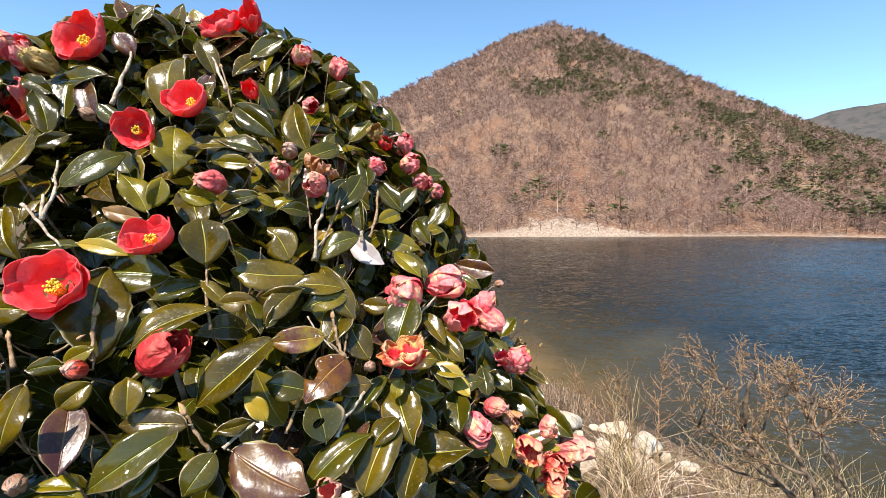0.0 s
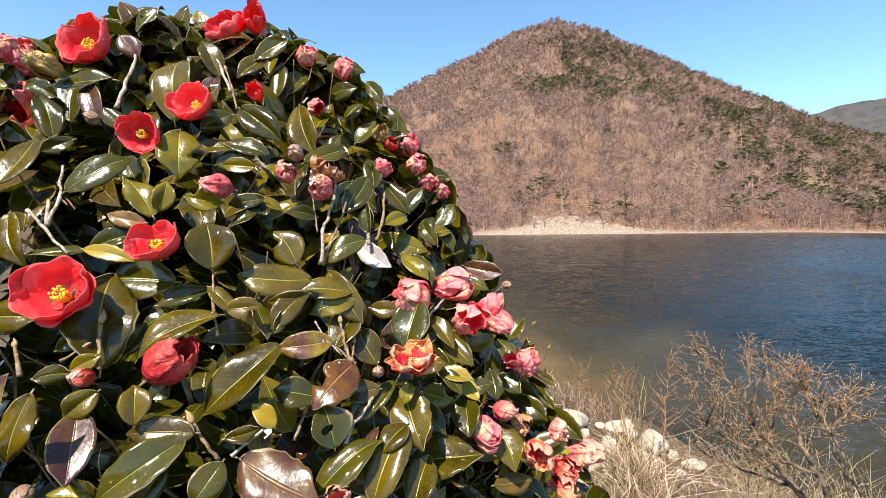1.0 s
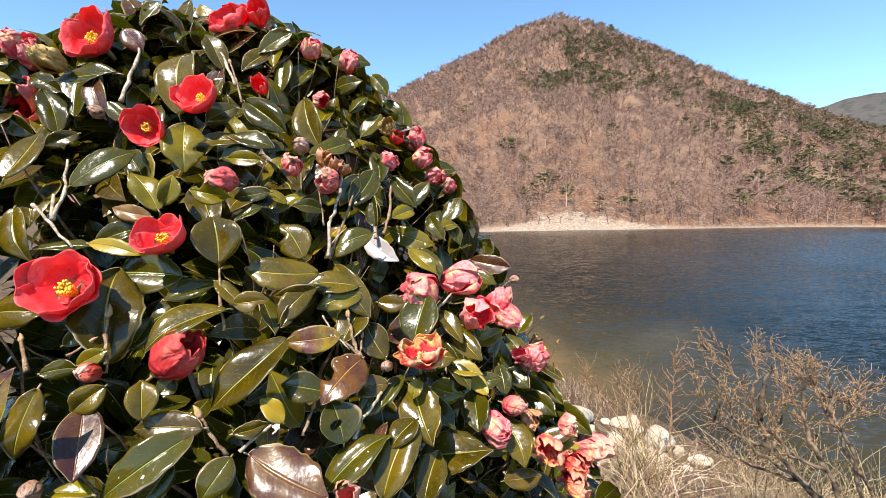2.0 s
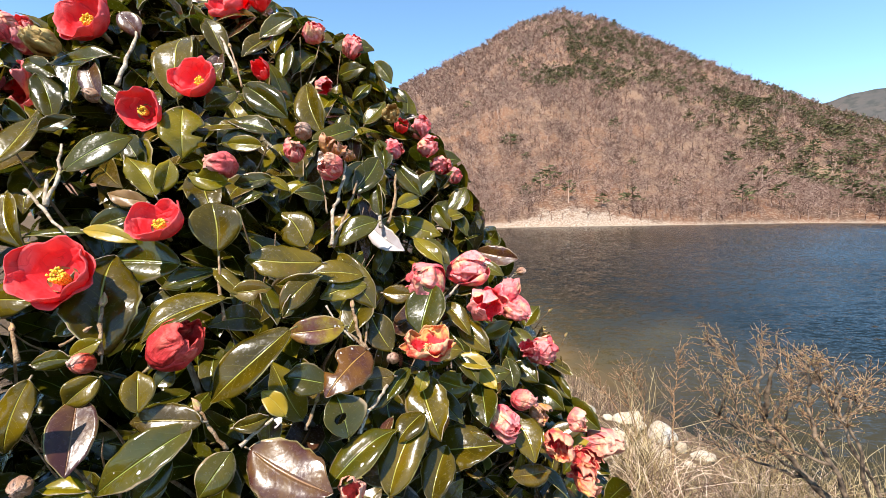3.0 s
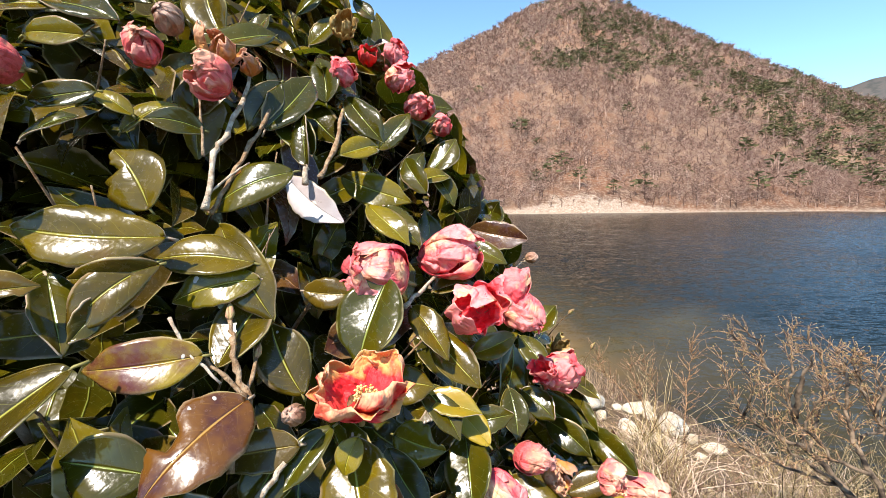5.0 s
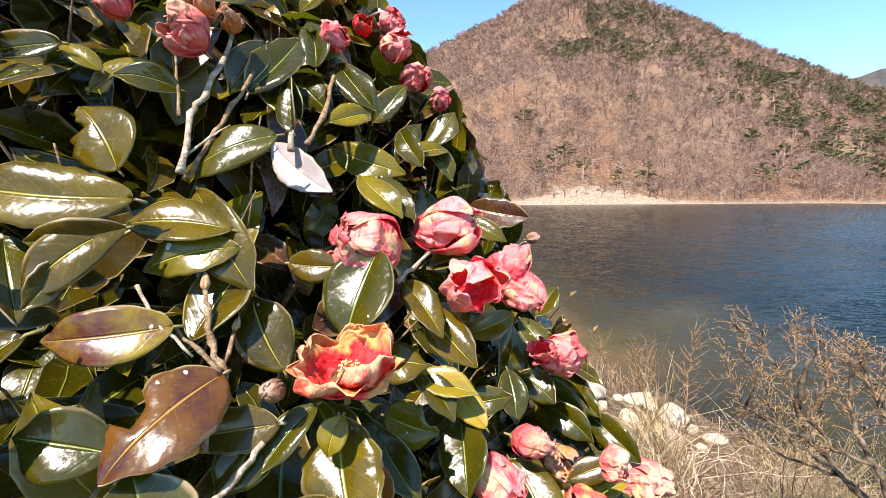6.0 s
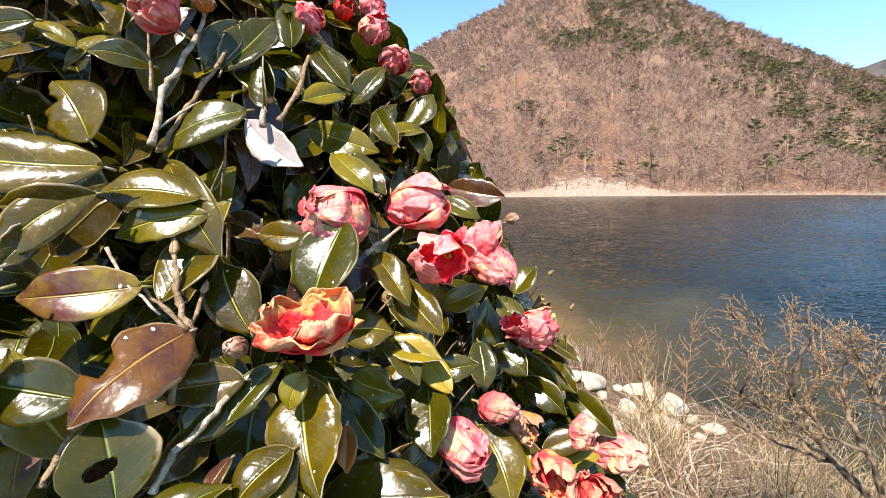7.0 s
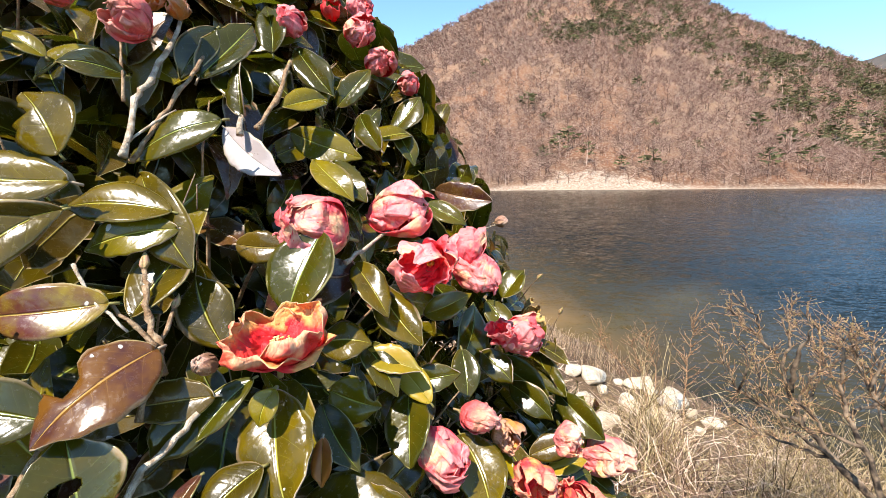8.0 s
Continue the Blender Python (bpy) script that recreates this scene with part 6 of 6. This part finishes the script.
def twig_spray(points, r0, depth, rnd, pieces, buds, reach):
    """Side twigs along a limb, forking twice."""
    k = len(points) - 1
    for i in range(1, k + 1):
        for _ in range(4 if depth else 1):
            if rnd.random() < (0.75 if depth else 0.5):
                way = (points[i] - points[i - 1]).normalized()
                side = Vector((rnd.gauss(0, 1), rnd.gauss(0, 1), rnd.gauss(0.0, 0.8)))
                side = (side - way * side.dot(way)).normalized()
                ln = reach * rnd.uniform(0.35, 1.0)
                go = (way * rnd.uniform(0.5, 1.3) + side * 0.75 + Vector((0, 0, 0.05))).normalized()
                p = [points[i].copy()]
                for s in range(4):
                    go = (go + Vector((rnd.gauss(0, 1), rnd.gauss(0, 1), rnd.gauss(0.1, 1))) * 0.13).normalized()
                    p.append(p[-1] + go * ln / 4)
                r = max(r0 * 0.6, 0.0024)
                pieces.append(tube(p, [r, r * 0.85, r * 0.7, r * 0.55, r * 0.35], 4))
                buds.append((p[-1], go, ln))
                if rnd.random() < 0.10:
                    buds.append((p[2], go, ln))
                if depth:
                    twig_spray(p, r, depth - 1, rnd, pieces, buds, ln * 0.6)


def bud_cluster(spots, size, rnd):
    pieces = []
    for p, go, _ in spots:
        for _ in range(2):
            d = (go + Vector((rnd.gauss(0, 1), rnd.gauss(0, 1), rnd.gauss(0, 1))) * 0.6).normalized()
            ln = size * rnd.uniform(0.6, 1.5)
            pieces.append(tube([p, p + d * ln * 0.5, p + d * ln], (ln * 0.10, ln * 0.30, ln * 0.04), 4))
    return gather(pieces)


def limb(points, radius):
    pts = wiggle(points, 4, 0.011, shrub_rnd)
    k = len(pts) - 1
    radii = [radius * (1 - 0.92 * (i / k) ** 0.7) * shrub_rnd.uniform(0.78, 1.22) + 0.0025 for i in range(k + 1)]
    v, f = tube(pts, radii, 8)
    me = mesh_of("branch", v, f, [SHRUB_BARK])
    branch = part("branch", me, shrub, Matrix.Translation(-SHRUB_FOOT))
    pieces, buds = [], []
    twig_spray(pts[17 if radius > 0.013 else 2:], min(radius * 0.4, 0.005), 1, shrub_rnd, pieces, buds, 0.14)
    v, f = gather(pieces)
    tagged(part("twig_spray", mesh_of("twig_spray", v, f, [SHRUB_TWIG]), branch, None, "fine grey-brown twigs"), kind="stuff")
    v, f = bud_cluster(buds, 0.0066, shrub_rnd)
    tagged(part("bud_spray", mesh_of("bud_spray", v, f, [BUDS]), branch, None, "small yellow-brown opening buds"), kind="stuff")


def sapling(points, radius):
    rnd = random.Random(int(points[0][0] * 1000))
    foot = Vector(points[0])
    foot.z = float(bank_z(foot.x, foot.y)) - 0.05
    tree = tagged(new("bare_sapling"), "small leafless sapling growing at the water's edge", "sapling", group="saplings by the water")
    tree.location = foot
    pts = wiggle([foot] + [Vector(p) for p in points[1:]], 4, 0.02, rnd)
    k = len(pts) - 1
    v, f = tube(pts, [radius * (1 - 0.8 * i / k) for i in range(k + 1)], 6)
    stem = part("trunk", mesh_of("trunk", v, f, [SHRUB_TWIG]), tree, Matrix.Translation(-foot))
    pieces, buds = [], []
    twig_spray(pts[3:], radius * 0.9, 1, rnd, pieces, buds, 0.42)
    v, f = gather(pieces)
    tagged(part("twig_spray", mesh_of("twig_spray", v, f, [SHRUB_TWIG]), stem), kind="stuff")


stones = []


def boulder(middle, half_wide, half_high):
    seed = int(abs(middle[0] * 100 + middle[1] * 37))
    rnd = random.Random(seed)
    bm = bmesh.new()
    bmesh.ops.create_icosphere(bm, subdivisions=3, radius=1.0)
    off = Vector((rnd.uniform(-9, 9), rnd.uniform(-9, 9), rnd.uniform(-9, 9)))
    cuts = [(Vector((rnd.gauss(0, 1), rnd.gauss(0, 1), rnd.gauss(0.4, 0.7))).normalized(), rnd.uniform(0.52, 0.82)) for _ in range(9)]
    for v in bm.verts:
        for n, d in cuts:
            over = v.co.dot(n) - d
            if over > 0:
                v.co -= n * over * 0.85
        v.co *= 1 + 0.16 * noise.noise(v.co * 1.6 + off) + 0.05 * noise.noise(v.co * 5 + off)
        v.co.x *= half_wide
        v.co.y *= half_wide * 0.85
        v.co.z *= half_high
    me = bpy.data.meshes.new("boulder")
    bm.to_mesh(me)
    bm.free()
    me.materials.append(STONE)
    for p in me.polygons:
        p.use_smooth = True
    x, y = middle[0], middle[1]
    ob = tagged(new("boulder", me), "pale weathered granite boulder on the lake shore", "boulder", group="boulders on the shore")
    stones.append((x, y, half_wide * 1.25))
    ob.matrix_basis = pose(x, y, float(bank_z(x, y)) + half_high * 0.62, rnd.uniform(-12, 12), rnd.uniform(-12, 12), rnd.uniform(0, 360))


def blades(name, label, count, where, height, bend, width, material, joints=4):
    """Arching dry stems standing on the bank, in one mesh."""
    r = np.random.default_rng(len(name) * 5 + count)
    x, y = where(r, count)
    free = np.ones(len(x), dtype=bool)
    reach = height[1] * 2.2
    for sx, sy, sr in stones:
        gap = math.hypot(sx - 0.1, sy - 0.2)
        wx, wy = (0.1 - sx) / gap, (0.2 - sy) / gap
        ahead = np.clip((x - sx) * wx + (y - sy) * wy, 0, reach)
        free &= (x - sx - wx * ahead) ** 2 + (y - sy - wy * ahead) ** 2 > (sr * 1.25) ** 2
    x, y = x[free], y[free]
    n = len(x)
    z = bank_z(x, y) - 0.02
    ang, ln, lean = r.uniform(0, 6.28, n), r.uniform(*height, n), r.uniform(*bend, n)
    wid = r.uniform(0.6, 1.3, n) * width
    go = np.stack([np.cos(ang), np.sin(ang)], -1)
    side = np.stack([-go[:, 1], go[:, 0], r.normal(0, 0.3, n)], -1)
    rows = []
    for k in range(joints + 1):
        t = k / joints
        out = ln * lean * t ** 1.7
        up = ln * (t - 0.55 * np.clip(lean, 0, 1.4) * t ** 2.4)
        c = np.stack([x + go[:, 0] * out, y + go[:, 1] * out, z + up], -1)
        c[:, :2] += r.normal(0, 0.045, (n, 2)) * ln[:, None] * (1 if k else 0)
        w = (wid * (1 - 0.75 * t))[:, None]
        rows.append((c - side * w, c + side * w))
    V = np.stack([p for row in rows for p in row], 1)          # n, 2(j+1), 3
    q = np.array([(2 * k, 2 * k + 1, 2 * k + 3, 2 * k + 2) for k in range(joints)])
    Q = (q[None] + (np.arange(n) * 2 * (joints + 1))[:, None, None]).reshape(-1, 4)
    tagged(new(name, quick_mesh(name, V.reshape(-1, 3), Q, [material])), label, "grass" if "grass" in name else "undergrowth", kind="stuff")


def on_bank(near, far, left, right):
    """Random places on the bank between two distances from the waterline."""
    def spots(r, n):
        s, along = r.uniform(near, far, n), r.uniform(left, right, n)
        x = 5.0 + 0.865 * s - 0.5 * along
        y = 12.2 + 0.5 * s + 0.865 * along
        ok = np.sin(x * 2.3 + y) * np.sin(y * 1.9 - x * 0.7) + r.uniform(-0.9, 1.0, n) > -0.35
        ok &= (x - 0.1) ** 2 + (y - 0.2) ** 2 > 1.6
        return x[ok], y[ok]
    return spots


# main limbs of the shrub on the bank
limb([(2.46, 2.58, 1.24), (2.47, 2.60, 1.80), (2.40, 2.64, 2.29), (2.27, 2.77, 2.45), (2.12, 2.90, 2.62), (2.02, 3.03, 2.76), (1.99, 3.13, 2.91), (2.00, 3.23, 3.03), (1.92, 3.32, 3.16), (1.83, 3.40, 3.26), (1.76, 3.45, 3.33)], 0.032)
limb([(1.99, 3.13, 2.91), (1.98, 3.09, 3.11), (1.99, 3.06, 3.22), (2.01, 3.04, 3.33)], 0.019)
limb([(2.00, 3.23, 3.03), (2.09, 3.33, 3.16), (2.13, 3.43, 3.27), (2.22, 3.53, 3.36)], 0.010)
limb([(1.92, 3.32, 3.16), (1.91, 3.38, 3.29), (1.78, 3.43, 3.42)], 0.008)
limb([(2.46, 2.58, 1.24), (2.47, 2.60, 1.80), (2.40, 2.64, 2.29), (2.14, 2.63, 2.62), (2.12, 2.73, 2.80), (2.10, 2.83, 2.93), (2.12, 2.93, 3.04), (2.10, 3.02, 3.13), (2.07, 3.11, 3.23)], 0.028)
limb([(2.12, 2.93, 3.04), (2.15, 2.96, 3.20), (2.18, 3.05, 3.30), (2.20, 3.14, 3.33)], 0.009)
limb([(2.46, 2.58, 1.24), (2.47, 2.60, 1.80), (2.40, 2.64, 2.29), (2.22, 2.62, 2.73), (2.22, 2.69, 2.96), (2.16, 2.79, 3.09), (2.16, 2.88, 3.20), (2.12, 2.90, 3.32)], 0.015)
limb([(2.16, 2.79, 3.09), (2.20, 2.81, 3.23), (2.22, 2.90, 3.32), (2.15, 2.90, 3.38)], 0.009)
limb([(2.02, 3.03, 2.76), (1.86, 3.11, 2.81), (1.73, 3.19, 2.87), (1.69, 3.28, 3.02), (1.69, 3.38, 3.17)], 0.011)
limb([(1.73, 3.19, 2.87), (1.76, 3.14, 3.08), (1.72, 3.23, 3.20)], 0.008)
limb([(2.12, 2.90, 2.62), (1.96, 2.93, 2.66), (1.78, 3.00, 2.69), (1.66, 3.08, 2.74)], 0.010)
limb([(2.12, 2.73, 2.80), (1.97, 2.81, 2.84), (1.90, 2.90, 2.96), (1.96, 2.93, 3.08), (2.10, 2.99, 3.15)], 0.010)
limb([(2.02, 3.03, 2.76), (2.13, 3.14, 2.90), (2.26, 3.26, 3.08), (2.28, 3.37, 3.23), (2.22, 3.45, 3.30)], 0.009)
limb([(2.10, 2.83, 2.93), (2.33, 2.93, 2.95), (2.53, 3.04, 3.03), (2.63, 3.15, 3.20)], 0.009)
limb([(2.12, 2.90, 2.62), (1.81, 2.87, 2.83), (1.71, 2.93, 3.03), (1.70, 3.00, 3.17)], 0.008)
limb([(2.52, 2.64, 1.22), (2.72, 2.84, 1.75), (2.74, 2.95, 2.17), (2.66, 3.05, 2.46), (2.56, 3.15, 2.71), (2.56, 3.25, 2.86), (2.50, 3.34, 3.02), (2.43, 3.43, 3.15)], 0.017)
limb([(2.50, 3.16, 2.86), (2.63, 3.25, 2.96), (2.83, 3.35, 3.01), (3.02, 3.44, 3.04)], 0.009)
limb([(2.45, 3.25, 3.05), (2.70, 3.34, 2.93), (2.95, 3.42, 2.81), (3.26, 3.51, 2.69)], 0.008)
# saplings by the water
sapling([(4.05, 8.96, -0.38), (4.10, 9.15, 0.05), (4.20, 9.33, 0.56), (4.30, 9.45, 0.98), (4.34, 9.53, 1.28)], 0.020)
sapling([(3.58, 9.46, -0.48), (3.52, 9.67, -0.10), (3.42, 9.84, 0.20), (3.34, 10.03, 0.62)], 0.018)
sapling([(3.67, 9.77, -0.26), (3.18, 10.10, 0.08), (2.81, 10.36, 0.46), (2.78, 10.44, 0.69)], 0.016)
sapling([(3.63, 9.35, -0.18), (3.68, 9.55, 0.27), (3.55, 9.73, 0.62), (3.52, 9.82, 0.83)], 0.014)
# boulders along the shore
boulder((3.38, 10.12, -1.01), 0.29, 0.25)
boulder((4.47, 10.52, -1.05), 0.38, 0.30)
boulder((3.78, 9.22, -0.87), 0.40, 0.21)
boulder((4.75, 10.15, -1.14), 0.14, 0.14)
boulder((5.13, 10.01, -1.23), 0.28, 0.10)
boulder((2.93, 11.64, -1.03), 0.44, 0.22)
boulder((2.45, 11.67, -0.87), 0.28, 0.16)
boulder((3.06, 11.06, -1.07), 0.17, 0.12)
boulder((4.16, 11.81, -1.20), 0.45, 0.14)
boulder((1.88, 6.51, 0.69), 0.21, 0.15)
boulder((3.84, 7.57, -0.67), 0.21, 0.09)
boulder((2.39, 9.88, -0.70), 0.23, 0.14)
boulder((1.55, 6.95, 0.60), 0.17, 0.12)
boulder((4.22, 11.20, -1.09), 0.19, 0.11)
boulder((3.69, 11.93, -1.24), 0.16, 0.09)
boulder((4.70, 9.63, -1.20), 0.12, 0.09)

blades("dry_grass", "pale straw-coloured dry grass on the bank", 13000, on_bank(-8.0, -3.0, -6.5, 4.5), (0.15, 0.5), (0.3, 1.2), 0.0055, STRAW)
blades("shore_grass", "tuft of pale dry grass standing by the water", 1800, on_bank(-1.6, -0.1, 1.0, 6.5), (0.3, 0.7), (0.05, 0.5), 0.005, STRAW)
blades("brambles", "tangled arching leafless bramble stems", 6500, on_bank(-8.0, -2.4, -6.5, 3.5), (0.35, 0.85), (0.6, 1.6), 0.009, BRAMBLE, joints=7)
blades("shore_twigs", "reddish-brown bare twigs along the waterline", 1700, on_bank(-2.4, 0.1, -5.5, 5.0), (0.18, 0.50), (0.3, 1.1), 0.006, BARE_WOOD, joints=5)
blades("undergrowth", "yellowish olive tangle of budding twigs below the shrub", 6500, on_bank(-7.5, -3.5, -7.0, -3.0), (0.3, 0.9), (0.4, 1.4), 0.0055, OLIVE_STEM, joints=6)
blades("thicket", "dense thicket of bare tan stems round the shrub", 5500, on_bank(-7.4, -4.4, -9.2, -4.8), (0.8, 1.6), (0.3, 1.2), 0.0045, BRAMBLE, joints=7)
blades("budding_thicket", "yellowish budding stems crowding under the shrub", 2600, on_bank(-6.9, -5.2, -6.8, -4.6), (1.0, 1.9), (0.05, 0.7), 0.004, OLIVE_STEM, joints=8)
